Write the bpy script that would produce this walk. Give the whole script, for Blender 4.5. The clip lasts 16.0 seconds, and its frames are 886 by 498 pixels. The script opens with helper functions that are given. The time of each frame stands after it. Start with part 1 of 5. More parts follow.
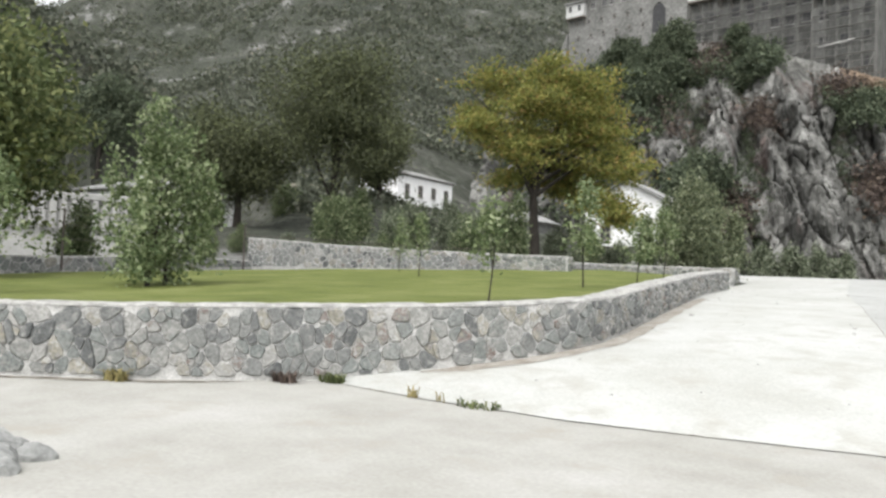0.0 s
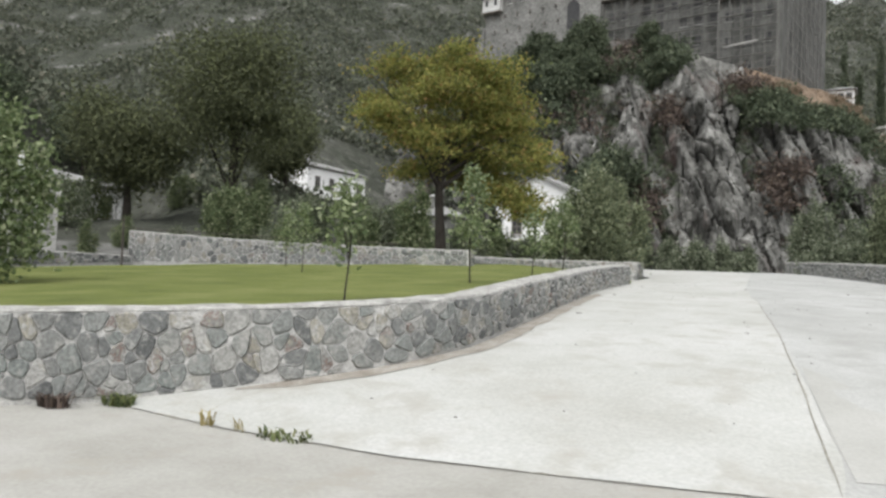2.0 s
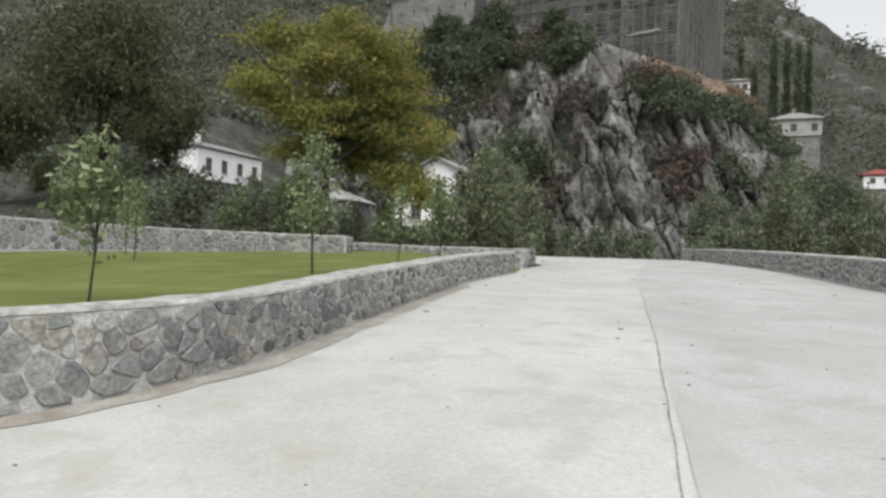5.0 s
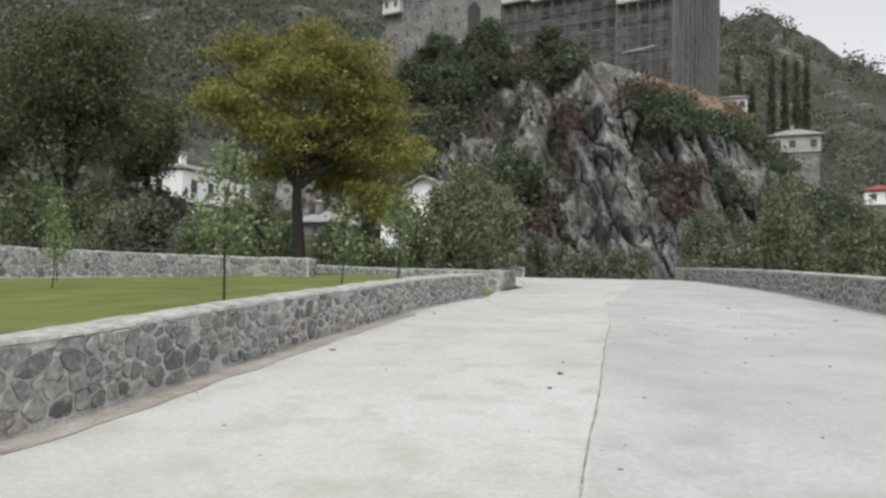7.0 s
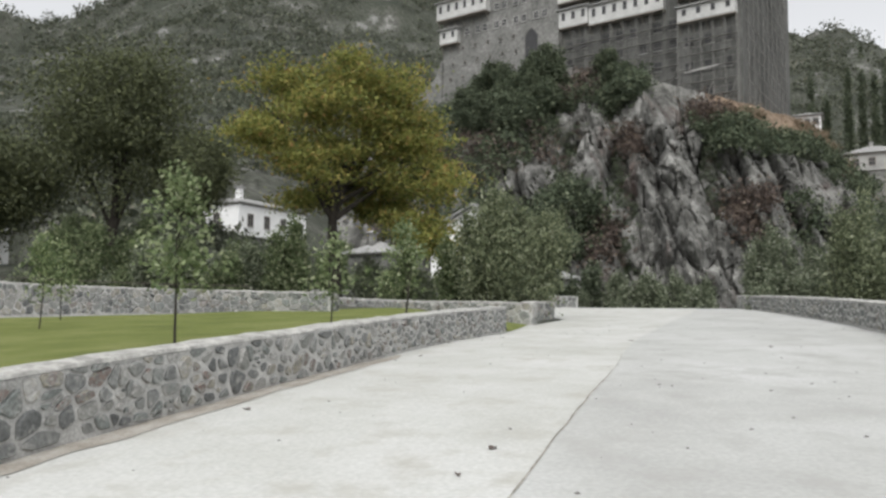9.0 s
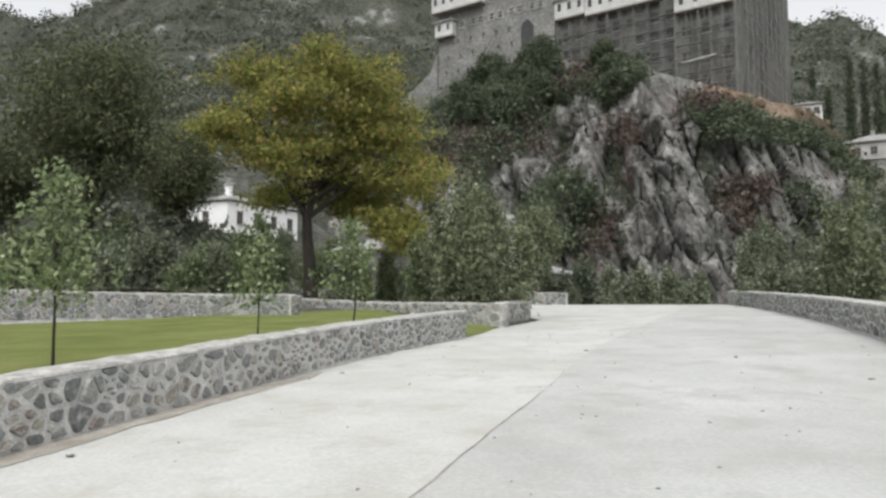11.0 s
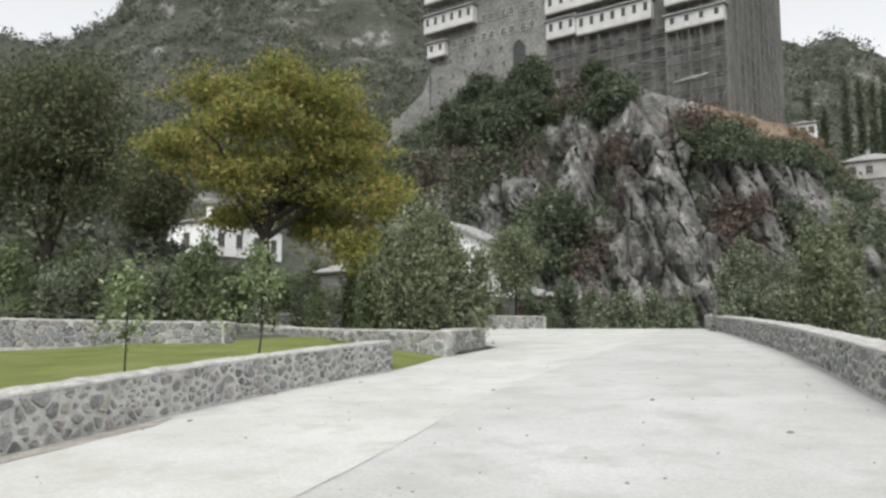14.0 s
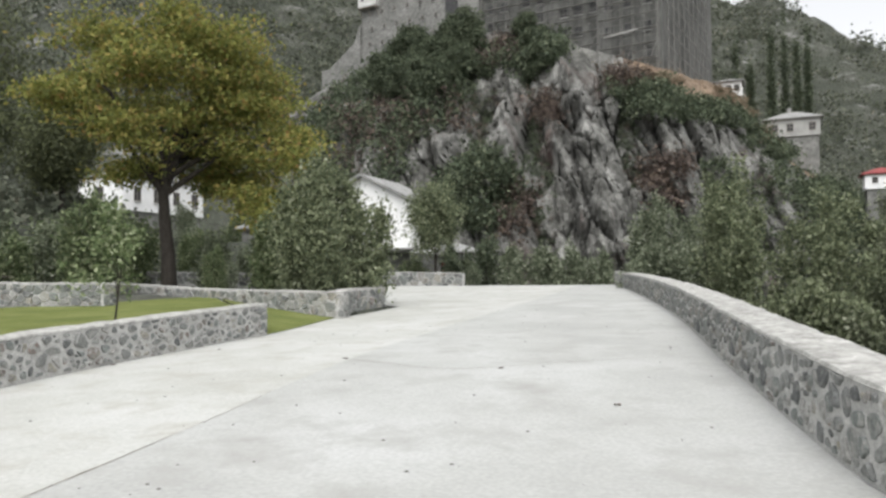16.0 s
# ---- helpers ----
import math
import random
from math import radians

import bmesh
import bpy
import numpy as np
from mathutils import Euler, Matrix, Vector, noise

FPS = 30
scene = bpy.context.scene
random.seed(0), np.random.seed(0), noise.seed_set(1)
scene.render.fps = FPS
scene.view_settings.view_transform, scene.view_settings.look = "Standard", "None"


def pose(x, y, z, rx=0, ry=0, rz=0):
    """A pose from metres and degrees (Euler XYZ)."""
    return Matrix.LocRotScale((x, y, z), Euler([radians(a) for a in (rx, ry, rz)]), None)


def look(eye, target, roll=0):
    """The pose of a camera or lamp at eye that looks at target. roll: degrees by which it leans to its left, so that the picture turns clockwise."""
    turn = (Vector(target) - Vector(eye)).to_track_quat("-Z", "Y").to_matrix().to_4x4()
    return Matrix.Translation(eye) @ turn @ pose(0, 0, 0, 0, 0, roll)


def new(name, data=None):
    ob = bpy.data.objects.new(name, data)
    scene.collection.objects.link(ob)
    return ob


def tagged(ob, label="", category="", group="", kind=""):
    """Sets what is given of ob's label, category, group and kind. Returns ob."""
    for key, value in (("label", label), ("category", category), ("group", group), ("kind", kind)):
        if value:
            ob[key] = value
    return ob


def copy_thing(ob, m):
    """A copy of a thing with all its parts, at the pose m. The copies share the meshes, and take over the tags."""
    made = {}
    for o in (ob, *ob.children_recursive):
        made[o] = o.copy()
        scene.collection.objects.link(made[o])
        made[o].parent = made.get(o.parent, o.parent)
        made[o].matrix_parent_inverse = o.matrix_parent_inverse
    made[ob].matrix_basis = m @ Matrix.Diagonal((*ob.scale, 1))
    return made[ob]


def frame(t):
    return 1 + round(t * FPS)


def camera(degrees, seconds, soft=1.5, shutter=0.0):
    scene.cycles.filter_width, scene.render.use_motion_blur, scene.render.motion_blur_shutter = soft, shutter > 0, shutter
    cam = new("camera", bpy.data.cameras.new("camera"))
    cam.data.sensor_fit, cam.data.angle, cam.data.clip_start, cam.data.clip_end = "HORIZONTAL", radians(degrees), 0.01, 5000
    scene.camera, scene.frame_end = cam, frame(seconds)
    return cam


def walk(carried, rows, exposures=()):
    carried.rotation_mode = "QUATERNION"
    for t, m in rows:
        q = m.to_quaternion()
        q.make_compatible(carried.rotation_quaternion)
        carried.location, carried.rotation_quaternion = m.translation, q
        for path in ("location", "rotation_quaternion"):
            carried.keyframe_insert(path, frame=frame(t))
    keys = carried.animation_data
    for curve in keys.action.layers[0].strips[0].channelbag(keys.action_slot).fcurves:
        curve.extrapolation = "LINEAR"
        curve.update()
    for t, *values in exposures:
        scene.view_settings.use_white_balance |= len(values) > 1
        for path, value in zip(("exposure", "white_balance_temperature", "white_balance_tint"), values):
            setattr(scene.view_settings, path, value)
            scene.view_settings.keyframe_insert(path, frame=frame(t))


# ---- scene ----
cam = camera(60.5, 16.0, soft=2.7)
METRES, EYE, TILT, LEAN, TURN = 15.0, 1.45, 0.0, 0.0, 35.1
ROWS = [
    (0.0, 0.0, 0.0, 0.0, -0.07, 1.86, -2.29),
    (0.5, 0.0217, 0.0267, -0.0013, -3.2, 0.35, -1.45),
    (1.0, 0.0396, 0.0538, -0.0024, -6.17, -1.12, -1.9),
    (1.5, 0.0549, 0.0832, 0.0008, -8.5, 0.34, -1.55),
    (2.0, 0.0722, 0.1126, 0.0022, -5.98, 1.72, -2.06),
    (2.5, 0.0906, 0.1428, 0.0006, -10.08, 0.7, -1.83),
    (3.0, 0.1097, 0.166, 0.0025, -12.41, 1.17, -1.54),
    (3.5, 0.1308, 0.1915, 0.0057, -11.51, 1.29, -2.52),
    (4.0, 0.1456, 0.2188, 0.0065, -11.66, 1.4, -2.47),
    (6.5, 0.2572, 0.3646, 0.0119, -13.52, 0.01, -1.21),
    (7.0, 0.2871, 0.3919, 0.0133, -12.33, 2.57, -1.29),
    (7.5, 0.3176, 0.4185, 0.015, -10.29, 2.06, -0.56),
    (8.0, 0.3439, 0.4424, 0.0198, -12.83, 3.28, -0.99),
    (8.5, 0.3739, 0.4616, 0.0236, -7.42, 3.68, -0.73),
    (9.0, 0.3972, 0.4834, 0.024, -7.11, 4.68, -0.61),
    (11.5, 0.5061, 0.576, 0.0424, -6.84, 4.05, 0.23),
    (12.0, 0.5257, 0.593, 0.042, -11.88, 3.44, -0.38),
    (12.5, 0.5486, 0.6065, 0.0449, -14.67, 4.16, 0.15),
    (13.0, 0.5743, 0.6159, 0.0492, -9.48, 3.65, -0.7),
    (13.5, 0.5946, 0.6303, 0.0509, -8.13, 4.76, -0.52),
    (14.0, 0.6112, 0.6415, 0.0533, -6.61, 5.81, 0.13),
    (14.5, 0.6366, 0.6509, 0.0566, -3.19, 4.2, 0.81),
    (15.0, 0.6567, 0.6626, 0.057, -6.39, 5.21, 0.91),
    (15.5, 0.6751, 0.6716, 0.0585, -10.02, 4.51, 0.82),
    (16.0, 0.7006, 0.6722, 0.0624, -11.2, 2.39, 0.49),
]
EXPOSURES = [(0.0, 0.27), (1.5, 0.02), (3.5, -0.12), (6.5, -0.26), (9.0, -0.14), (12.0, 0.0), (16.0, 0.06)]
walk(cam, [(t, pose(0, 0, EYE, TILT, LEAN, TURN) @ pose(METRES * x, METRES * y, METRES * z, 90 + pitch, roll, yaw)) for t, x, y, z, yaw, pitch, roll in ROWS], EXPOSURES)

# ---- world and sun: an overcast sky ----
SUN_AZ, SUN_EL = 160.0, 58.0
world = bpy.data.worlds.new("overcast_sky")
scene.world = world
world.use_nodes = True
wn = world.node_tree
sky = wn.nodes.new("ShaderNodeTexSky")
sky.sky_type, sky.sun_disc = "NISHITA", False
sky.sun_elevation, sky.sun_rotation = radians(SUN_EL), radians(SUN_AZ)
sky.air_density, sky.dust_density = 1.0, 4.0
grey = wn.nodes.new("ShaderNodeHueSaturation")
grey.inputs["Saturation"].default_value = 0.1
wn.links.new(sky.outputs[0], grey.inputs["Color"])
wn.links.new(grey.outputs[0], wn.nodes["Background"].inputs[0])
wn.nodes["Background"].inputs[1].default_value = 0.268
sun = new("sun", bpy.data.lights.new("sun", "SUN"))
sun.data.energy, sun.data.angle, sun.data.color = 0.6, radians(60), (1.0, 0.98, 0.94)
SUN_DIR = Vector((math.sin(radians(SUN_AZ)) * math.cos(radians(SUN_EL)), math.cos(radians(SUN_AZ)) * math.cos(radians(SUN_EL)), math.sin(radians(SUN_EL))))
sun.matrix_world = look((0, 0, 80), Vector((0, 0, 80)) - SUN_DIR)


# ---- materials ----
def ramp_colors(node, stops):
    cr = node.color_ramp
    while len(cr.elements) < len(stops):
        cr.elements.new(0.5)
    for e, (p, c) in zip(cr.elements, stops):
        e.position, e.color = p, (*c, 1)


def material(name, stops, scale=3.0, detail=6.0, rough=0.9, bump=0.3, bump_scale=30.0, source="noise", stretch=(1, 1, 1), spots=None, spec=0.3, mix=0.5, bump_dist=0.02, tilt=0.0):
    """A procedural surface: a colour ramp driven by noise, the object's random value or the island's, with finer grain and relief."""
    m = bpy.data.materials.new(name)
    m.use_nodes = True
    n, l = m.node_tree.nodes, m.node_tree.links
    bsdf = n["Principled BSDF"]
    bsdf.inputs["Roughness"].default_value = rough
    bsdf.inputs["Specular IOR Level"].default_value = spec
    geo = n.new("ShaderNodeNewGeometry")
    mp = n.new("ShaderNodeMapping")
    mp.vector_type = "TEXTURE"
    mp.inputs["Rotation"].default_value = (0, radians(tilt), 0)
    mp.inputs["Scale"].default_value = [1 / v for v in stretch]
    l.new(geo.outputs["Position"], mp.inputs["Vector"])
    big = n.new("ShaderNodeTexNoise")
    big.inputs["Scale"].default_value, big.inputs["Detail"].default_value, big.inputs["Roughness"].default_value = scale, detail, 0.62
    l.new(mp.outputs[0], big.inputs["Vector"])
    fine = n.new("ShaderNodeTexNoise")
    fine.inputs["Scale"].default_value, fine.inputs["Detail"].default_value = bump_scale, 5
    l.new(mp.outputs[0], fine.inputs["Vector"])
    ramp = n.new("ShaderNodeValToRGB")
    ramp_colors(ramp, stops)
    if source == "noise":
        l.new(big.outputs["Fac"], ramp.inputs["Fac"])
    else:
        if source == "object":
            src = n.new("ShaderNodeObjectInfo").outputs["Random"]
        else:
            src = geo.outputs["Random Per Island"]
        add = n.new("ShaderNodeMath")
        add.operation = "MULTIPLY_ADD"
        add.inputs[1].default_value, add.inputs[2].default_value = 0.5, -0.25
        l.new(big.outputs["Fac"], add.inputs[0])
        tot = n.new("ShaderNodeMath")
        tot.operation, tot.use_clamp = "ADD", True
        l.new(add.outputs[0], tot.inputs[0])
        l.new(src, tot.inputs[1])
        l.new(tot.outputs[0], ramp.inputs["Fac"])
    out = ramp.outputs["Color"]
    grain = n.new("ShaderNodeMix")
    grain.data_type, grain.blend_type = "RGBA", "OVERLAY"
    grain.inputs["Factor"].default_value = mix
    l.new(out, grain.inputs["A"])
    gr = n.new("ShaderNodeValToRGB")
    ramp_colors(gr, [(0.3, (0.3, 0.3, 0.3)), (0.7, (0.7, 0.7, 0.7))])
    l.new(fine.outputs["Fac"], gr.inputs["Fac"])
    l.new(gr.outputs["Color"], grain.inputs["B"])
    out = grain.outputs["Result"]
    if spots:
        sc, lo, hi, col = spots
        sp = n.new("ShaderNodeTexNoise")
        sp.inputs["Scale"].default_value, sp.inputs["Detail"].default_value, sp.inputs["Roughness"].default_value = sc, 7, 0.65
        l.new(mp.outputs[0], sp.inputs["Vector"])
        sr = n.new("ShaderNodeMapRange")
        sr.inputs["From Min"].default_value, sr.inputs["From Max"].default_value = lo, hi
        l.new(sp.outputs["Fac"], sr.inputs["Value"])
        mx = n.new("ShaderNodeMix")
        mx.data_type = "RGBA"
        l.new(sr.outputs[0], mx.inputs["Factor"])
        l.new(out, mx.inputs["A"])
        mx.inputs["B"].default_value = (*col, 1)
        out = mx.outputs["Result"]
    l.new(out, bsdf.inputs["Base Color"])
    bp = n.new("ShaderNodeBump")
    bp.inputs["Strength"].default_value, bp.inputs["Distance"].default_value = bump, bump_dist
    l.new(fine.outputs["Fac"], bp.inputs["Height"])
    l.new(bp.outputs[0], bsdf.inputs["Normal"])
    return m


CONCRETE = material("concrete", [(0.3, (0.37, 0.37, 0.342)), (0.5, (0.435, 0.44, 0.418)), (0.7, (0.49, 0.495, 0.48))], 0.5, 8, 0.85, 0.25, 25, spots=(1.7, 0.5, 0.72, (0.355, 0.345, 0.31)), mix=0.24)
CONCRETE_GREY = material("grey_concrete", [(0.3, (0.335, 0.338, 0.325)), (0.5, (0.39, 0.395, 0.38)), (0.7, (0.44, 0.446, 0.436))], 0.5, 8, 0.85, 0.25, 25, spots=(1.4, 0.5, 0.72, (0.325, 0.325, 0.308)), mix=0.24)
APRON = material("apron_concrete", [(0.3, (0.29, 0.284, 0.255)), (0.5, (0.36, 0.355, 0.327)), (0.7, (0.425, 0.42, 0.40))], 0.7, 8, 0.85, 0.25, 25, spots=(1.3, 0.55, 0.72, (0.33, 0.315, 0.275)), mix=0.2)
CRACK = material("joint_dirt", [(0.35, (0.16, 0.15, 0.125)), (0.65, (0.34, 0.33, 0.29))], 6, rough=1.0)
DIRT = material("gutter_soil", [(0.3, (0.07, 0.058, 0.045)), (0.5, (0.14, 0.12, 0.095)), (0.7, (0.27, 0.25, 0.215))], 4, 8, 1.0, 0.6, 30)
STAIN = material("damp_edge", [(0.3, (0.22, 0.195, 0.165)), (0.5, (0.3, 0.28, 0.245)), (0.7, (0.38, 0.365, 0.335))], 3, rough=1.0)
PATCH = material("patched_concrete", [(0.35, (0.36, 0.36, 0.337)), (0.65, (0.42, 0.42, 0.4))], 0.8, rough=0.9, bump=0.06, mix=0.15)
STONE_STOPS = [(0.0, (0.1, 0.104, 0.103)), (0.14, (0.15, 0.155, 0.152)), (0.34, (0.21, 0.214, 0.205)), (0.52, (0.165, 0.18, 0.172)), (0.68, (0.235, 0.235, 0.222)), (0.82, (0.34, 0.337, 0.322)), (0.88, (0.25, 0.235, 0.19)), (0.93, (0.2, 0.202, 0.196)), (0.955, (0.17, 0.11, 0.088)), (0.97, (0.22, 0.222, 0.213)), (1.0, (0.28, 0.28, 0.266))]
STONE = material("field_stone", STONE_STOPS, 9, 8, 0.85, 0.8, 28, "object", mix=0.85, spots=(9, 0.54, 0.68, (0.33, 0.327, 0.307)))
STONE_FAR = material("field_stone_joined", STONE_STOPS, 9, 8, 0.85, 0.8, 28, "island", mix=0.85, spots=(9, 0.54, 0.68, (0.33, 0.327, 0.307)))
MORTAR = material("lime_mortar", [(0.3, (0.3, 0.298, 0.286)), (0.7, (0.54, 0.536, 0.518))], 5, 7, 0.95, 0.5, 40)
COPING = material("mortar_coping", [(0.3, (0.24, 0.238, 0.225)), (0.5, (0.38, 0.375, 0.355)), (0.7, (0.5, 0.495, 0.475))], 5, 7, 0.95, 0.7, 25, spots=(6, 0.5, 0.66, (0.23, 0.23, 0.215)))
PALE_STONE = material("pale_rubble", [(0.3, (0.16, 0.163, 0.157)), (0.5, (0.26, 0.264, 0.255)), (0.7, (0.38, 0.38, 0.365))], 4, 7, 0.95, 0.6, 25)
LAWN = material("lawn", [(0.3, (0.082, 0.102, 0.024)), (0.5, (0.122, 0.144, 0.036)), (0.7, (0.17, 0.185, 0.065))], 0.6, 8, 0.95, 0.6, 60)
GRASS = material("grass_blades", [(0.0, (0.05, 0.07, 0.03)), (0.6, (0.1, 0.125, 0.05)), (1.0, (0.2, 0.2, 0.1))], 2, source="island")
DRY = material("dry_weed", [(0.0, (0.16, 0.15, 0.06)), (1.0, (0.33, 0.27, 0.12))], 2, source="island")
EARTH = material("earth_and_scrub", [(0.3, (0.035, 0.04, 0.031)), (0.5, (0.055, 0.06, 0.046)), (0.61, (0.085, 0.087, 0.074)), (0.7, (0.24, 0.238, 0.225))], 0.05, 12, 1.0, 1.0, 0.5, bump_dist=1.6, mix=0.8, stretch=(1.4, 1.4, 0.4), spots=(0.045, 0.59, 0.66, (0.2, 0.2, 0.19)))
GRAVEL = material("gravel_bed", [(0.3, (0.10, 0.10, 0.095)), (0.7, (0.2, 0.195, 0.18))], 3, 8, 1.0, 0.7, 40)
OCHRE = material("dry_slope", [(0.3, (0.1, 0.078, 0.062)), (0.5, (0.19, 0.14, 0.1)), (0.7, (0.27, 0.205, 0.145))], 0.35, 8, 1.0, 0.8, 2, bump_dist=0.3, mix=0.6)
PLASTER = material("whitewash", [(0.3, (0.78, 0.78, 0.775)), (0.7, (0.88, 0.88, 0.875))], 0.8, 6, 0.9, 0.2, 10, mix=0.2)
AGED_WHITE = material("aged_limewash", [(0.3, (0.42, 0.42, 0.405)), (0.7, (0.58, 0.58, 0.565))], 0.6, 8, 0.9, 0.3, 4, mix=0.3)
OLD_PLASTER = material("grey_plaster", [(0.3, (0.30, 0.298, 0.285)), (0.7, (0.46, 0.457, 0.44))], 0.5, 6, 0.9, 0.2, 5, mix=0.2)
ASHLAR = material("old_masonry", [(0.3, (0.13, 0.13, 0.122)), (0.5, (0.185, 0.185, 0.174)), (0.7, (0.25, 0.248, 0.236))], 0.25, 10, 0.95, 0.7, 2.0, mix=0.6, bump_dist=0.2)
NET = material("scaffold_netting", [(0.3, (0.075, 0.077, 0.071)), (0.5, (0.125, 0.126, 0.118)), (0.7, (0.19, 0.19, 0.18))], 0.3, 10, 1.0, 0.5, 2.0, stretch=(1.2, 1, 0.35), mix=0.7)
SLATE = material("slate_roof", [(0.3, (0.2, 0.2, 0.195)), (0.7, (0.34, 0.34, 0.33))], 1.0, 8, 0.85, 0.7, 8, bump_dist=0.06)
RED_ROOF = material("red_roof", [(0.3, (0.2, 0.05, 0.05)), (0.7, (0.28, 0.075, 0.07))], 1.0, 6, 0.8, 0.4, 8)
# window panes, and the shade painted into the monastery's arch
DARK = material("dark_window", [(0.3, (0.03, 0.03, 0.032)), (0.7, (0.06, 0.06, 0.06))], 1.0, rough=0.4)
FRAME = material("window_frame_paint", [(0.3, (0.2, 0.18, 0.16)), (0.7, (0.3, 0.28, 0.25))], 2.0)
POLE = material("scaffold_tube", [(0.3, (0.13, 0.128, 0.118)), (0.7, (0.24, 0.235, 0.22))], 1.0, rough=0.6)
IRON = material("rusted_iron", [(0.3, (0.05, 0.045, 0.04)), (0.7, (0.11, 0.09, 0.08))], 8, rough=0.7)
BARK = material("bark", [(0.3, (0.022, 0.019, 0.016)), (0.7, (0.055, 0.048, 0.04))], 8, 8, 0.95, 0.9, 30, stretch=(1, 1, 0.3))
RED_DOOR = material("red_door", [(0.3, (0.16, 0.05, 0.045)), (0.7, (0.22, 0.07, 0.06))], 2.0)


def leaf_material(name, stops, through_light=0.35):
    m = material(name, stops, 1.2, 4, 0.75, 0.0, 6, "island", mix=0.2, spec=0.25)
    n, l = m.node_tree.nodes, m.node_tree.links
    bsdf, out = n["Principled BSDF"], n["Material Output"]
    tr, mx = n.new("ShaderNodeBsdfTranslucent"), n.new("ShaderNodeMixShader")
    l.new(bsdf.inputs["Base Color"].links[0].from_socket, tr.inputs["Color"])
    mx.inputs[0].default_value = through_light
    l.new(bsdf.outputs[0], mx.inputs[1])
    l.new(tr.outputs[0], mx.inputs[2])
    l.new(mx.outputs[0], out.inputs[0])
    return m


YELLOW_LEAF = leaf_material("turning_leaves", [(0.0, (0.095, 0.118, 0.038)), (0.35, (0.19, 0.212, 0.058)), (0.7, (0.275, 0.272, 0.075)), (0.92, (0.34, 0.28, 0.09)), (1.0, (0.32, 0.205, 0.08))], 0.4)
WILLOW_LEAF = leaf_material("willow_leaves", [(0.0, (0.075, 0.09, 0.055)), (0.5, (0.165, 0.192, 0.112)), (0.9, (0.265, 0.295, 0.18)), (1.0, (0.36, 0.38, 0.27))], 0.4)
YOUNG_LEAF = leaf_material("young_green_leaves", [(0.0, (0.085, 0.12, 0.055)), (0.5, (0.175, 0.225, 0.11)), (0.85, (0.29, 0.34, 0.19)), (1.0, (0.45, 0.48, 0.33))], 0.4)
SILVER_LEAF = leaf_material("silver_green_leaves", [(0.0, (0.075, 0.09, 0.058)), (0.5, (0.155, 0.18, 0.118)), (0.9, (0.25, 0.28, 0.195)), (1.0, (0.37, 0.39, 0.31))], 0.35)
OAK_LEAF = leaf_material("dark_oak_leaves", [(0.0, (0.058, 0.067, 0.039)), (0.55, (0.095, 0.108, 0.056)), (1.0, (0.142, 0.156, 0.073))], 0.25)
DARK_LEAF = leaf_material("dark_evergreen_leaves", [(0.0, (0.0424, 0.056, 0.0361)), (0.6, (0.0882, 0.112, 0.0684)), (1.0, (0.168, 0.187, 0.12))], 0.2)
OLIVE_LEAF = leaf_material("olive_leaves", [(0.0, (0.0653, 0.087, 0.0377)), (0.6, (0.144, 0.174, 0.0754)), (1.0, (0.248, 0.261, 0.113))])
SCRUB_LEAF = leaf_material("hill_scrub", [(0.0, (0.066, 0.0768, 0.0552)), (0.6, (0.108, 0.12, 0.0876)), (0.95, (0.156, 0.163, 0.122)), (1.0, (0.228, 0.216, 0.168))], 0.2)
RED_SCRUB = leaf_material("russet_scrub", [(0.0, (0.07, 0.058, 0.05)), (0.6, (0.125, 0.095, 0.083)), (1.0, (0.19, 0.15, 0.115))], 0.2)


def rock_material():
    """Bare grey rock in steep slanting beds, streaked with dark lichen and russet growth."""
    m = material("cliff_rock", [(0.33, (0.055, 0.055, 0.05)), (0.45, (0.115, 0.114, 0.105)), (0.55, (0.18, 0.179, 0.167)), (0.68, (0.25, 0.248, 0.235))], 0.33, 11, 0.95, 1.0, 1.6, stretch=(1.2, 0.8, 0.5), spots=(0.16, 0.56, 0.7, (0.1, 0.07, 0.062)), bump_dist=0.5, tilt=-17, mix=0.75)
    n, l = m.node_tree.nodes, m.node_tree.links
    bsdf = n["Principled BSDF"]
    mp = next(k for k in n if k.type == "MAPPING")
    col = bsdf.inputs["Base Color"].links[0].from_socket
    for scale, low, high in ((0.3, 0.72, 1.2), (1.1, 0.82, 1.15)):
        cell = n.new("ShaderNodeTexVoronoi")
        cell.inputs["Scale"].default_value = scale
        l.new(mp.outputs[0], cell.inputs["Vector"])
        tone = n.new("ShaderNodeSeparateColor")
        l.new(cell.outputs["Color"], tone.inputs[0])
        block = n.new("ShaderNodeMapRange")
        block.inputs["To Min"].default_value, block.inputs["To Max"].default_value = low, high
        l.new(tone.outputs[0], block.inputs["Value"])
        mul = n.new("ShaderNodeVectorMath")
        mul.operation = "SCALE"
        l.new(col, mul.inputs[0])
        l.new(block.outputs[0], mul.inputs["Scale"])
        col = mul.outputs[0]
    l.new(col, bsdf.inputs["Base Color"])
    return m


ROCK = rock_material()
GREEN_LEAF = leaf_material("shrub_leaves", [(0.0, (0.059, 0.0836, 0.0394)), (0.5, (0.128, 0.162, 0.0787)), (0.9, (0.216, 0.251, 0.138)), (1.0, (0.325, 0.344, 0.227))], 0.35)
BANK_LEAF = leaf_material("bank_leaves", [(0.0, (0.06, 0.0696, 0.042)), (0.5, (0.126, 0.142, 0.09)), (0.9, (0.228, 0.246, 0.168)), (1.0, (0.36, 0.372, 0.288))], 0.3)


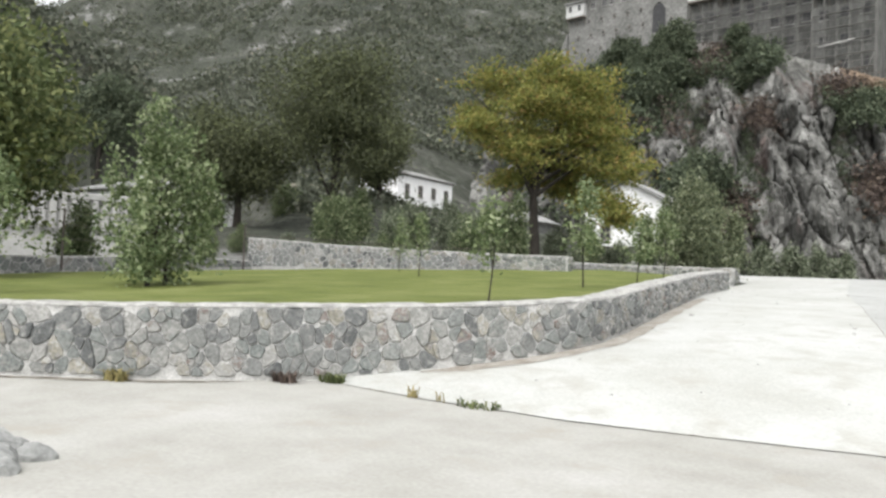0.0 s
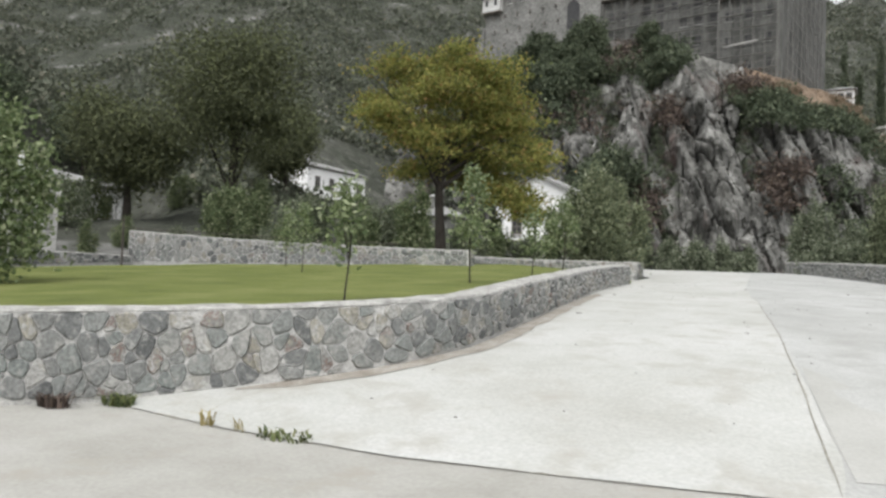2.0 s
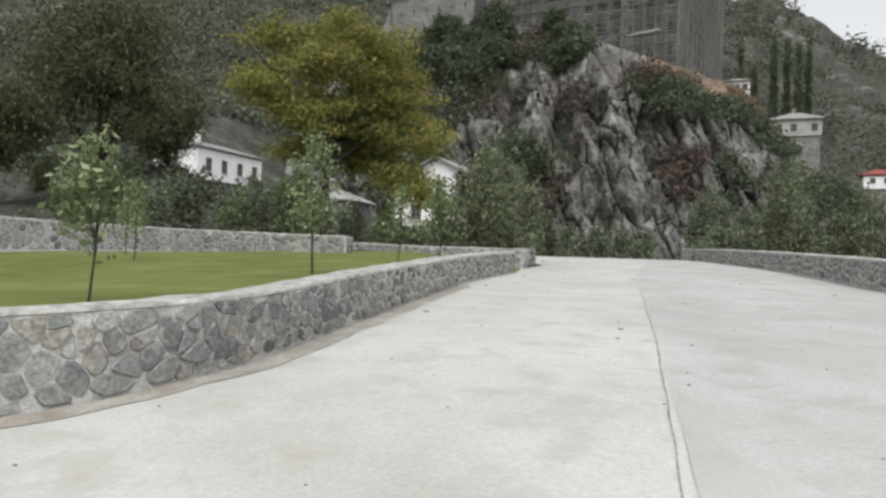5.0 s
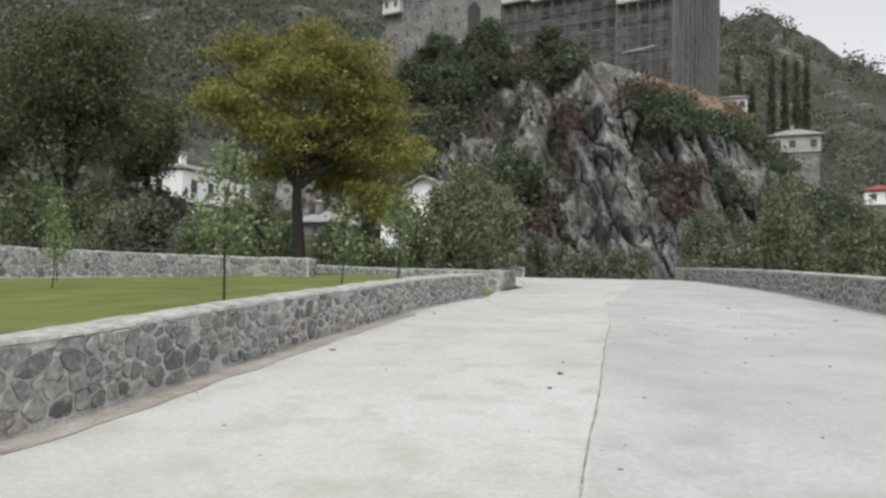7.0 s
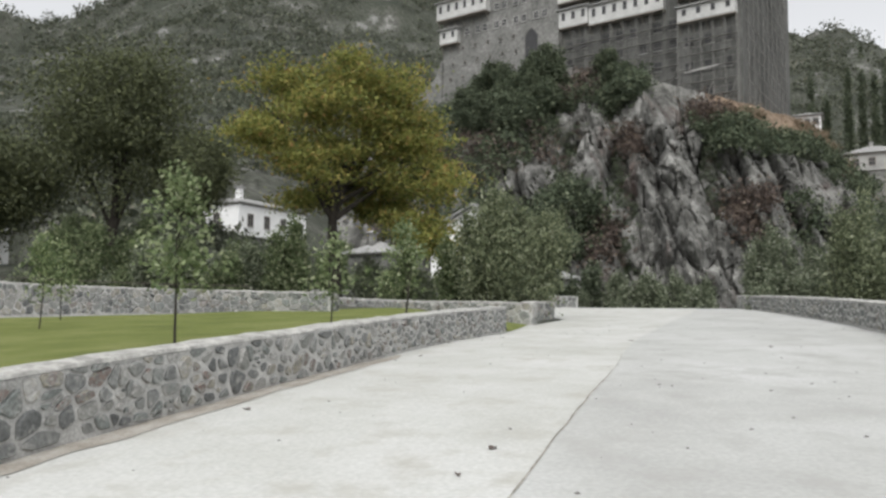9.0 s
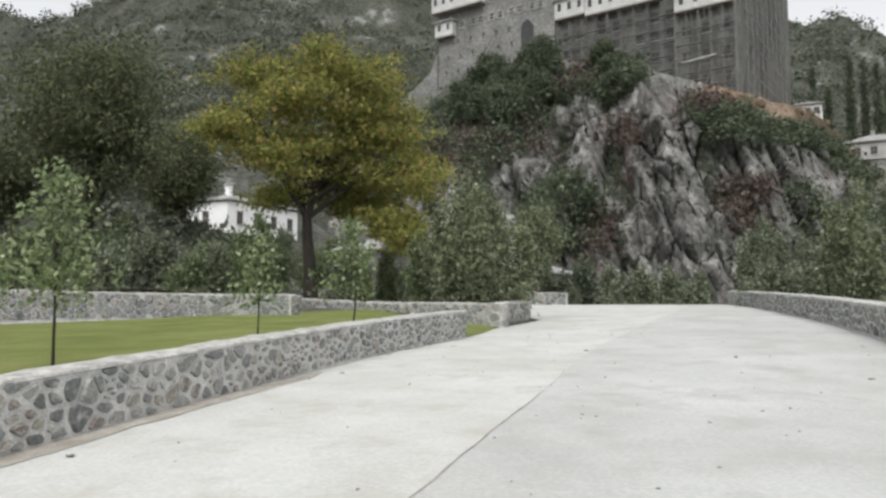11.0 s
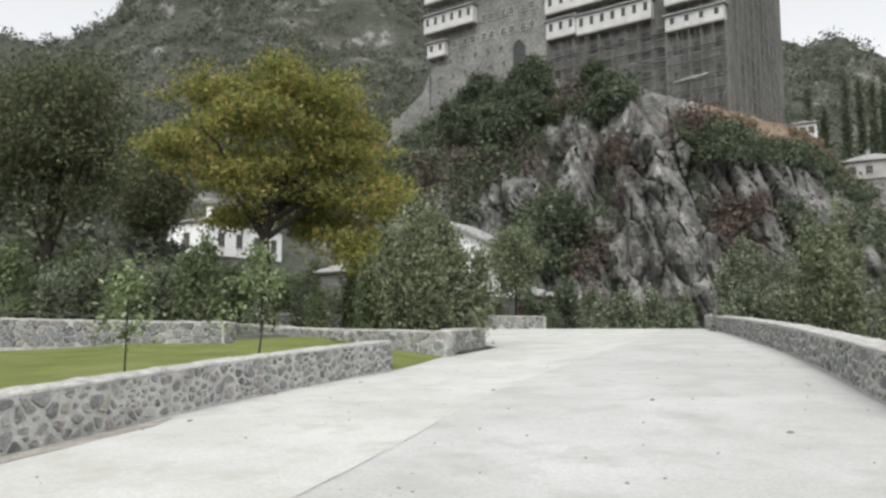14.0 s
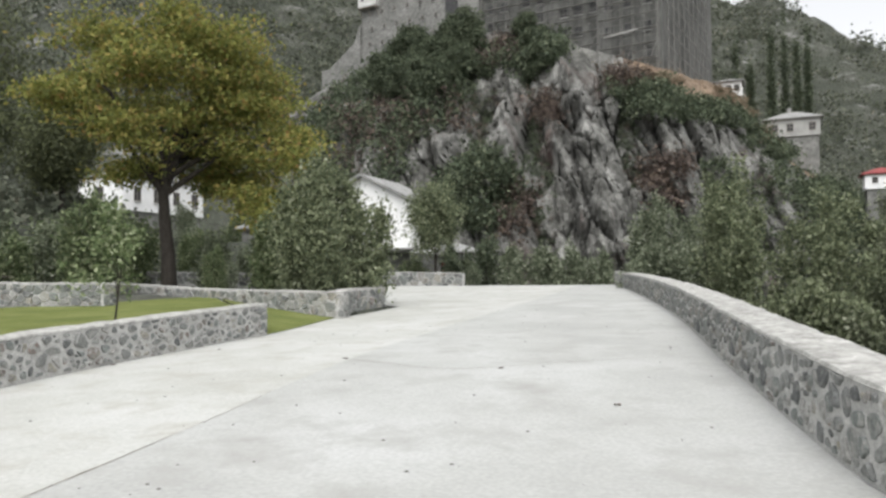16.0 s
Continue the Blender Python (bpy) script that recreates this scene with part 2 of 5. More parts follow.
# ---- mesh helpers ----
def raw(name, verts, faces, mat, parent=None, label="", smooth=False):
    me = bpy.data.meshes.new(name)
    me.from_pydata([tuple(v) for v in verts], [], [tuple(f) for f in faces])
    me.materials.append(mat)
    if smooth:
        me.polygons.foreach_set("use_smooth", [True] * len(me.polygons))
    me.update()
    ob = new(name, me)
    if parent:
        ob.parent = parent
    if label:
        ob["label"] = label
    return ob


def part(name, bm, mat, parent=None, label="", smooth=False):
    me = bpy.data.meshes.new(name)
    bm.to_mesh(me)
    bm.free()
    me.materials.append(mat)
    if smooth:
        me.polygons.foreach_set("use_smooth", [True] * len(me.polygons))
    ob = new(name, me)
    if parent:
        ob.parent = parent
    if label:
        ob["label"] = label
    return ob


def share(name, ob, parent, m):
    o = new(name, ob.data)
    o.parent = parent
    o.matrix_basis = m
    return o


def box_bm(x0, x1, y0, y1, z0, z1, bevel=0.0, bm=None):
    bm = bm or bmesh.new()
    vs = [bm.verts.new(p) for p in ((x0, y0, z0), (x1, y0, z0), (x1, y1, z0), (x0, y1, z0), (x0, y0, z1), (x1, y0, z1), (x1, y1, z1), (x0, y1, z1))]
    for f in ((0, 3, 2, 1), (4, 5, 6, 7), (0, 1, 5, 4), (1, 2, 6, 5), (2, 3, 7, 6), (3, 0, 4, 7)):
        bm.faces.new([vs[i] for i in f])
    if bevel:
        bmesh.ops.bevel(bm, geom=bm.edges[:], offset=bevel, segments=1, affect="EDGES")
    return bm


def tube(points, radii, sides=7):
    """Verts and faces of a tapered limb along the points."""
    verts, faces = [], []
    pts = [Vector(p) for p in points]
    for i, p in enumerate(pts):
        d = (pts[min(i + 1, len(pts) - 1)] - pts[max(i - 1, 0)]).normalized()
        a = d.orthogonal().normalized()
        b = d.cross(a)
        for k in range(sides):
            w = 2 * math.pi * k / sides
            verts.append(p + (a * math.cos(w) + b * math.sin(w)) * radii[i])
    for i in range(len(pts) - 1):
        for k in range(sides):
            j = (k + 1) % sides
            faces.append((i * sides + k, i * sides + j, (i + 1) * sides + j, (i + 1) * sides + k))
    faces.append(tuple(range(len(verts) - sides, len(verts))))
    return verts, faces


def catmull(ctrl, step=0.25):
    """A smooth line through control rows of any width, stepped evenly."""
    c = np.array(ctrl, float)
    c = np.vstack([2 * c[0] - c[1], c, 2 * c[-1] - c[-2]])
    out = []
    for i in range(1, len(c) - 2):
        n = max(2, int(np.linalg.norm(c[i + 1][:2] - c[i][:2]) / step))
        for k in range(n):
            t = k / n
            out.append(0.5 * (2 * c[i] + (c[i + 1] - c[i - 1]) * t + (2 * c[i - 1] - 5 * c[i] + 4 * c[i + 1] - c[i + 2]) * t * t + (3 * c[i] - c[i - 1] - 3 * c[i + 1] + c[i + 2]) * t ** 3))
    out.append(c[-2])
    return np.array(out)


# ---- the lie of the land ----
RAMP_Y = [-60, 0, 7.15, 8.6, 10.4, 13.9, 15.2, 17.6, 23.5, 27.3, 32.0, 40.0, 48.0, 54.0, 70.0, 90.0]
RAMP_Z = [0, 0, 0.006, 0.2, 0.45, 0.73, 0.82, 0.96, 1.27, 1.40, 1.58, 1.85, 2.08, 2.1, 1.9, 1.9]


def ramp_z(y):
    return np.interp(y, RAMP_Y, RAMP_Z)


LEFT_WALL = catmull([(-16.0, 0.2, 0.0, 0.86), (-12.8, 2.3, 0.0, 0.87), (-9.7, 4.65, 0.0, 0.9), (-8.0, 6.1, 0.0, 0.95), (-6.7, 7.6, 0.04, 1.0), (-5.5, 8.9, 0.22, 1.07), (-4.78, 10.2, 0.42, 1.15), (-4.72, 11.6, 0.55, 1.22), (-5.05, 14.4, 0.76, 1.41), (-5.72, 18.6, 0.98, 1.62), (-6.2, 21.5, 1.13, 1.75), (-6.5, 24.0, 1.2, 1.85), (-7.05, 27.4, 1.28, 1.94)])
RIGHT_WALL = catmull([(-4.15, 49.5, 2.05, 2.75), (-1.95, 42.0, 1.88, 2.55), (0.15, 34.0, 1.62, 2.3), (1.3, 29.0, 1.45, 2.12), (2.12, 25.0, 1.27, 1.97), (2.9, 21.6, 1.09, 1.8), (3.4, 19.8, 0.99, 1.69), (4.6, 16.5, 0.83, 1.5), (6.2, 12.5, 0.6, 1.2), (8.4, 8.0, 0.1, 0.8)])
ROAD_LEFT_WALL = catmull([(-8.75, 35.8, 1.52, 2.2), (-8.6, 33.6, 1.44, 2.17), (-8.15, 32.0, 1.38, 2.13), (-10.4, 32.4, 1.45, 2.15), (-14.0, 33.4, 1.6, 2.2), (-20.0, 35.6, 1.75, 2.4), (-27.0, 38.6, 1.9, 2.7)])
BACK_WALL = catmull([(-14.4, 29.8, 1.7, 2.4), (-17.5, 29.2, 1.68, 2.44), (-21.5, 28.3, 1.6, 2.52), (-26.0, 27.0, 1.48, 2.68), (-30.3, 25.9, 1.4, 2.9)])
LOW_WALL = catmull([(-29.6, 25.6, 1.4, 1.7), (-28.8, 21.0, 1.2, 1.75), (-28.2, 15.5, 0.85, 1.55), (-29.5, 8.0, 0.7, 1.4)])


def right_edge(y):
    o = np.argsort(RIGHT_WALL[:, 1])
    return np.interp(y, RIGHT_WALL[o, 1], RIGHT_WALL[o, 0])


def left_edge(y):
    return np.interp(y, LEFT_WALL[:, 1], LEFT_WALL[:, 0])


def skyline(az):
    return np.interp(az, [-180, -60, -30, -20, -10, -7.4, -1, 4.3, 12, 24, 38, 46, 50, 54, 62, 72, 90, 130, 180], [0.0, 0.0, 0.05, 0.13, 0.225, 0.26, 0.335, 0.395, 0.5, 0.56, 0.54, 0.45, 0.40, 0.335, 0.29, 0.30, 0.3, 0.05, 0.0])


PADS = [(-59, 74, 16, 6.5), (-53, 36, 11, 3.8), (-41, 73, 8, 6.0), (-23, 70.0, 8, 1.9)]


def land(x, y):
    """Height of the natural ground: flat by the road, a terrace behind the walls, a drop to the stream bed, and the mountain."""
    road = float(ramp_z(y)) - 0.3
    z = road
    d = min(-8.9 - max(0.0, y - 36) * 0.9 - x, y - 32.6)
    if d > 0:
        z = max(z, min(2.0, 1.6 + d * 0.25) + 0.02 * max(0, d - 2))
    e = x - float(right_edge(y)) - 0.3
    if y > 4 and e > 0:
        z = road - 0.1 - min(2.6, 0.4 * e)
    r, az = math.hypot(x, y), math.degrees(math.atan2(-x, y))
    peak = 430.0 + 120 * math.sin(radians(az * 2 + 40))
    near = float(np.interp(az, [-40, 20, 30, 40], [150, 135, 75, 38]))
    s = (r - near) / (peak - near)
    if s > 0:
        lump = 1 + 0.16 * noise.fractal((x * 0.012, y * 0.012, 3.0), 1.0, 2.0, 6) * min(1, s * 3)
        z += float(skyline(az)) * peak * (min(s, 1) ** 1.5) * lump - max(0, s - 1) * 60 * (skyline(az) > 0.1)
        z += 1.2 * noise.fractal((x * 0.05, y * 0.05, 9.0), 1.0, 2.0, 4) * min(1, s * 12)
        z += 24 * math.exp(-((x + 88) ** 2 + (y - 30) ** 2) / 620) * (1 + 0.3 * noise.fractal((x * 0.08, y * 0.08, 1.0), 1.0, 2.0, 4))
    for px, py, pr, pz in PADS:
        f = min(1, max(0, (pr - math.hypot(x - px, y - py)) / (pr * 0.4)))
        z = z * (1 - f) + pz * f
    return z


def spaced(near, far, step, grow):
    c, s = [0.0], step
    while c[-1] < far:
        if c[-1] > near:
            s *= grow
        c.append(c[-1] + s)
    return c


half = spaced(58, 1100, 1.0, 1.06)
xs = sorted(set([-v for v in half] + half))
ys = [v + 20 for v in xs]
verts = [(x, y, land(x, y)) for y in ys for x in xs]
nx = len(xs)
faces = [(j * nx + i, j * nx + i + 1, (j + 1) * nx + i + 1, (j + 1) * nx + i) for j in range(len(ys) - 1) for i in range(nx - 1)]
tagged(raw("ground", verts, faces, EARTH, smooth=True), "scrubby earth and rock rising into steep mountain slopes", "ground", kind="structure")

# concrete ramp between the walls, in one sheet that laps over the lower apron
def ramp_foot(x):
    return float(np.interp(x, [-7.6, -5.2, -3.4, -1.9, -0.66, 3.0, 9.0], [7.35, 7.1, 7.15, 7.45, 7.75, 8.7, 10.2])) + 0.03 * noise.noise((x * 2.1, 0, 0))


def road_z(x, y):
    f = ramp_foot(x)
    if y < 14:
        y = 7.15 + (y - f) * (14 - 7.15) / (14 - f)
    fall = float(np.interp(y, [17, 23, 27.4, 33, 42, 50], [0, 0.05, 0.12, 0.2, 0.15, 0])) * min(1, max(0, (-3.0 - x) / 3.6))
    fall += float(np.interp(y, [13, 19, 26, 34], [0, 0.07, 0.05, 0])) * min(1, max(0, (x + 1.0) / 3.0))
    return float(ramp_z(y)) - fall + 0.012 * noise.noise((x * 0.5, y * 0.5, 0)) * min(1, max(0, y - 7.2))


def joint_x(y):
    """The long joint between the two pours of the ramp."""
    return float(np.interp(y, [7.95, 10.5, 13.9, 16.2, 18.3, 19.6, 21.5, 26, 50], [-0.19, -0.62, -1.15, -1.55, -1.9, -2.1, -2.5, -3.2, -6.0]))


verts, faces, cols = [], [], 41
later = list(np.arange(14.5, 52, 0.75)) + [54, 58, 64, 70]
for j in range(14 + len(later)):
    y = 7.15 + 6.85 * j / 13 if j < 14 else later[j - 14]
    lo = float(left_edge(y)) - 0.15 if y < 27.4 else -9.3 - max(0, y - 36) * 0.9 if y < 56.8 else -14.6
    if 27.4 <= y < 31.0:
        lo = float(np.interp(y, [27.4, 31.0], [-7.25, -8.0]))
    hi = float(right_edge(y)) + 0.15
    for k in range(cols):
        x = lo + (joint_x(y) - lo) * k / 20 if k <= 20 else joint_x(y) + (hi - joint_x(y)) * (k - 20) / 20
        yy = ramp_foot(x) + (14 - ramp_foot(x)) * j / 13 if j < 14 else y
        verts.append((x, yy, road_z(x, yy)))
for j in range(13 + len(later)):
    for k in range(cols - 1):
        a = j * cols + k
        faces.append((a, a + 1, a + cols + 1, a + cols))
road = raw("road", verts, faces, CONCRETE, smooth=True)
road.data.materials.append(CONCRETE_GREY)
for f in road.data.polygons:
    f.material_index = int(f.center.x > joint_x(f.center.y))
tagged(road, "pale worn concrete ramp rising between stone walls", "road", kind="structure")
# the lower apron
verts, faces = [], []
for j, y in enumerate(np.linspace(-30, 10.5, 28)):
    for k in range(21):
        x = -26 + 52 * k / 20
        verts.append((x, y, 0.005 * noise.noise((x * 0.4, y * 0.4, 5)) - 0.004))
faces = [(j * 21 + k, j * 21 + k + 1, (j + 1) * 21 + k + 1, (j + 1) * 21 + k) for j in range(27) for k in range(20)]
tagged(raw("pavement", verts, faces, APRON, smooth=True), "weathered concrete apron with dust and stains", "pavement", kind="structure")


def lawn_z(x, y):
    return 0.95 + 0.041 * (y - 10) + 0.012 * (x + 6) * min(1, max(0, (22 - y) / 12)) + 0.03 * noise.noise((x * 0.3, y * 0.3, 2))


verts, faces = [], []
LAWN_EDGE = LEFT_WALL[::2]
for p in LAWN_EDGE:
    for k in range(21):
        f = k / 20
        bx, by = -31.0 + (p[1] - 0.2) / 27.2 * 17.0, 6.0 + (p[1] - 0.2) / 27.2 * 28.0
        x, y = p[0] - 0.2 + (bx - p[0]) * f, p[1] + (by - p[1]) * f
        verts.append((x, y, lawn_z(x, y)))
n = len(LAWN_EDGE)
faces = [(j * 21 + k, (j + 1) * 21 + k, (j + 1) * 21 + k + 1, j * 21 + k + 1) for j in range(n - 1) for k in range(20)]
tagged(raw("lawn", verts, faces, LAWN, smooth=True), "mown green lawn behind the stone wall", "lawn", kind="structure")
# the lawn's strip that runs out to the road between the two walls
verts, faces = [], []
for i in range(9):
    s = i / 8
    lx, ly = -7.25 + (-14.0 + 7.25) * s, 27.4 + (34.0 - 27.4) * s
    ex, ey = np.interp(s, [0, 0.25, 0.6, 1], [-7.05, -7.3, -7.8, -8.3]), np.interp(s, [0, 0.25, 0.6, 1], [27.4, 28.6, 30.4, 32.2])
    for k in range(6):
        f = k / 5
        x, y = lx + (ex - lx) * f, ly + (ey - ly) * f
        verts.append((x, y, lawn_z(x, y) * (1 - f) + (road_z(x, y) + 0.015) * f))
faces = [(i * 6 + k, i * 6 + k + 1, i * 6 + k + 7, i * 6 + k + 6) for i in range(8) for k in range(5)]
tagged(raw("verge", verts, faces, LAWN, smooth=True), "strip of lawn running out to the road", "lawn", kind="structure")


# gravel bed behind the corner wall
verts, faces = [], []
for j in range(9):
    for k in range(15):
        x = -9.4 - 14.0 * k / 14
        y = float(np.interp(x, [-27, -20, -14, -10.4, -9], [38.6, 35.6, 33.4, 32.4, 32.3])) + 0.35 + 5.5 * j / 8
        verts.append((x, y, land(x, y) + 0.05 + 0.02 * noise.noise((x, y, 1))))
faces = [(j * 15 + k, (j + 1) * 15 + k, (j + 1) * 15 + k + 1, j * 15 + k + 1) for j in range(8) for k in range(14)]
tagged(raw("gravel_bed", verts, faces, GRAVEL, smooth=True), "grey gravel bed behind the low corner wall", "gravel", kind="structure")


# ---- stone walls ----
def voronoi(width, height, cell, rng):
    """Irregular stone outlines that fill a strip."""
    seeds, rows = [], max(2, round(height / cell[1]))
    for j in range(-1, rows + 1):
        u = -cell[0] * rng.random()
        while u < width + cell[0]:
            big = rng.uniform(0.45, 1.8)
            seeds.append((u, (j + 0.5 + rng.uniform(-0.45, 0.45)) * height / rows))
            u += cell[0] * big
    # small filling stones between the larger ones
    for _ in range(int(width * height / (cell[0] * cell[1]) * 0.45)):
        u, v = rng.random() * width, rng.random() * height
        seeds += [(u, v), (u + cell[0] * rng.uniform(0.25, 0.5), v + cell[1] * rng.uniform(-0.5, 0.5))]
    pts = np.array(seeds)
    out = []
    for i, p in enumerate(pts):
        if not (-0.05 < p[0] < width + 0.05 and 0 < p[1] < height):
            continue
        poly = [(0.02, 0.03), (width - 0.02, 0.03), (width - 0.02, height - 0.02), (0.02, height - 0.02)]
        near = np.argsort(np.sum((pts - p) ** 2, axis=1))[1:14]
        for q in pts[near]:
            mid, nrm = (p + q) / 2, q - p
            res = []
            for a, b in zip(poly, poly[1:] + poly[:1]):
                da, db = (a[0] - mid[0]) * nrm[0] + (a[1] - mid[1]) * nrm[1], (b[0] - mid[0]) * nrm[0] + (b[1] - mid[1]) * nrm[1]
                if da <= 0:
                    res.append(a)
                if da * db < 0:
                    f = da / (da - db)
                    res.append((a[0] + (b[0] - a[0]) * f, a[1] + (b[1] - a[1]) * f))
            poly = res
            if len(poly) < 3:
                break
        if len(poly) >= 3:
            out.append((p, poly))
    return out


def stone_shape(poly, gap, depth, rng):
    """Rings of a worn, slightly domed stone in strip coordinates: (u, v, out)."""
    c = np.mean(poly, axis=0)
    fine = []
    for a, b in zip(poly, poly[1:] + poly[:1]):
        a, b = np.array(a), np.array(b)
        if np.linalg.norm(b - a) < 0.03:
            continue
        fine += [a * 0.83 + b * 0.17, a * 0.17 + b * 0.83]
    if len(fine) < 5:
        return None
    size = np.mean([np.linalg.norm(p - c) for p in fine])
    if size < 0.035:
        return None
    k = max(0.4, 1 - gap / size)
    rim = [c + (p - c) * k * rng.uniform(0.965, 1.02) for p in fine]
    top = [c + (p - c) * (0.82 + 0.06 * rng.random()) for p in rim]
    tilt = rng.uniform(-0.12, 0.12), rng.uniform(-0.12, 0.12)
    v = [(*p, -0.03) for p in rim] + [(*p, depth * 0.55) for p in rim] + [(*p, depth + tilt[0] * (p[0] - c[0]) + tilt[1] * (p[1] - c[1])) for p in top]
    n = len(rim)
    f = []
    for r in range(2):
        f += [(r * n + i, r * n + (i + 1) % n, (r + 1) * n + (i + 1) % n, (r + 1) * n + i) for i in range(n)]
    f.append(tuple(range(2 * n, 3 * n)))
    return v, f


def stone_wall(name, line, thick, label, cell=(0.34, 0.22), side=1, limit=300, near=None, both=False, seed=1, gap=0.017, depth=0.03, gap_at=None):
    """A mortared rubble wall along a line of (x, y, foot, top); its face looks to the line's right (side 1) or left (-1)."""
    rng = random.Random(seed)
    xy = line[:, :2]
    seg = np.linalg.norm(np.diff(xy, axis=0), axis=1)
    arc = np.concatenate([[0], np.cumsum(seg)])
    tan = np.gradient(xy, axis=0)
    tan /= np.linalg.norm(tan, axis=1)[:, None]
    nrm = np.stack([tan[:, 1], -tan[:, 0]], 1) * side
    # core with a rough coping
    verts, faces, tv, tf = [], [], [], []
    m = len(line)
    for i, (p, q) in enumerate(zip(line, nrm)):
        a, b = p[:2], p[:2] - q * thick
        verts += [(*a, p[2] - 0.4), (*a, p[3] - 0.03), (*b, p[3] - 0.03), (*b, p[2] - 0.4)]
        w = [0.02 * noise.noise((p[0] * 2.3, p[1] * 2.3, k * 3.1 + seed)) + 0.012 * noise.noise((p[0] * 7, p[1] * 7, k * 1.7)) for k in range(6)]
        a2, b2 = a + q * (0.018 + w[4]), b - q * (0.018 + w[5])
        mid = (a + b) / 2
        tv += [(*a2, p[3] - 0.035), (*(a2 - q * 0.015), p[3] - 0.008 + w[0]), (*mid, p[3] + 0.012 + w[1]), (*(b2 + q * 0.015), p[3] - 0.008 + w[2]), (*b2, p[3] - 0.035)]
    for i in range(m - 1):
        for k in range(4):
            a, b = i * 4 + k, i * 4 + (k + 1) % 4
            faces.append((a, b, b + 4, a + 4))
        for k in range(4):
            a = i * 5 + k
            tf.append((a, a + 1, a + 6, a + 5))
    faces += [(0, 1, 2, 3), tuple(m * 4 - 4 + k for k in range(4))]
    tf += [(0, 1, 2, 3, 4), tuple(m * 5 - 5 + k for k in range(5))]
    wall = tagged(raw(name, verts, faces, MORTAR), label, "wall", kind="structure")
    raw("coping", tv, tf, COPING, wall, "rough pale mortar coping", smooth=False)
    height = float(np.mean(line[:, 3] - line[:, 2]))
    made = 0
    rest_v, rest_f = [], []
    for face in ((0, 1) if both else (0,)):
        for c, poly in voronoi(float(arc[-1]), height, cell, rng):
            wide = gap_at(float(np.interp(c[0], arc, xy[:, 1]))) if gap_at else 1.0
            s = stone_shape(poly, gap * wide * rng.uniform(0.7, 1.5), depth * rng.uniform(0.5, 1.5), rng)
            if not s:
                continue
            vs = []
            for u, v, o in s[0]:
                x, y = np.interp(u, arc, xy[:, 0]), np.interp(u, arc, xy[:, 1])
                qx, qy = np.interp(u, arc, nrm[:, 0]), np.interp(u, arc, nrm[:, 1])
                lo, hi = np.interp(u, arc, line[:, 2]), np.interp(u, arc, line[:, 3])
                if face:
                    o = -thick - o
                vs.append((x + qx * o, y + qy * o, lo + (hi - 0.018 - lo) * v / height))
            centre = np.mean(vs, axis=0)
            flip = (side < 0) != bool(face)
            fs = [tuple(reversed(f)) for f in s[1]] if flip else s[1]
            if made < limit and not face and (near is None or near(centre)):
                ob = raw("stone", [tuple(np.array(v) - centre) for v in vs], fs, STONE, wall)
                ob.location = centre
                made += 1
            else:
                k = len(rest_v)
                rest_v += vs
                rest_f += [tuple(k + i for i in f) for f in fs]
    if rest_v:
        ob = raw("rubble_facing", rest_v, rest_f, STONE_FAR, wall)
        ob["kind"] = "stuff"
    return wall


# ---- foliage ----
def leaf_cloud(clumps, per, leaf, spread, rng, droop=0.0, slim=0.55):
    """Leaves as small folded blades round clump centres. Returns verts and faces as arrays."""
    c = np.repeat(np.array(clumps, float), per, axis=0)
    n = len(c)
    p = c + rng.normal(0, 1, (n, 3)) * np.array(spread)
    a = rng.normal(0, 1, (n, 3))
    a[:, 2] -= droop
    a /= np.linalg.norm(a, axis=1)[:, None]
    b = np.cross(a, rng.normal(0, 1, (n, 3)))
    b /= np.linalg.norm(b, axis=1)[:, None] + 1e-9
    u = np.cross(a, b)
    s = leaf * rng.uniform(0.6, 1.35, (n, 1))
    v = np.stack([p, p + a * s * 0.5 + b * s * slim * 0.5 + u * s * 0.08, p + a * s, p + a * s * 0.5 - b * s * slim * 0.5 + u * s * 0.08], 1).reshape(-1, 3)
    k = np.arange(n)[:, None] * 4
    return v, k + np.array([0, 1, 2, 3])


def fast_mesh(name, v, f, mat):
    me = bpy.data.meshes.new(name)
    w = f.shape[1]
    me.vertices.add(len(v))
    me.vertices.foreach_set("co", np.asarray(v, np.float32).ravel())
    me.loops.add(f.size)
    me.loops.foreach_set("vertex_index", f.ravel().astype(np.int32))
    me.polygons.add(len(f))
    me.polygons.foreach_set("loop_start", (np.arange(len(f)) * w).astype(np.int32))
    me.materials.append(mat)
    me.update(calc_edges=True)
    return me


def crown_clumps(center, radii, n, rng, hollow=0.45, lumps=5, loose=False):
    """Clump centres in an uneven crown made of several lobes."""
    lobes = []
    for _ in range(lumps):
        d = rng.normal(0, 1, 3)
        d /= np.linalg.norm(d)
        lobes.append((np.array(center) + d * np.array(radii) * rng.uniform(0.35, 0.6) * (1.35 if loose else 1), np.array(radii) * rng.uniform(0.45, 0.68) * (0.62 if loose else 1)))
    if not loose:
        lobes.append((np.array(center), np.array(radii) * 0.7))
    out = []
    for _ in range(n):
        c, r = lobes[rng.integers(len(lobes))]
        d = rng.normal(0, 1, 3)
        d /= np.linalg.norm(d)
        out.append(c + d * r * rng.uniform(hollow, 1.0))
    return np.array(out)


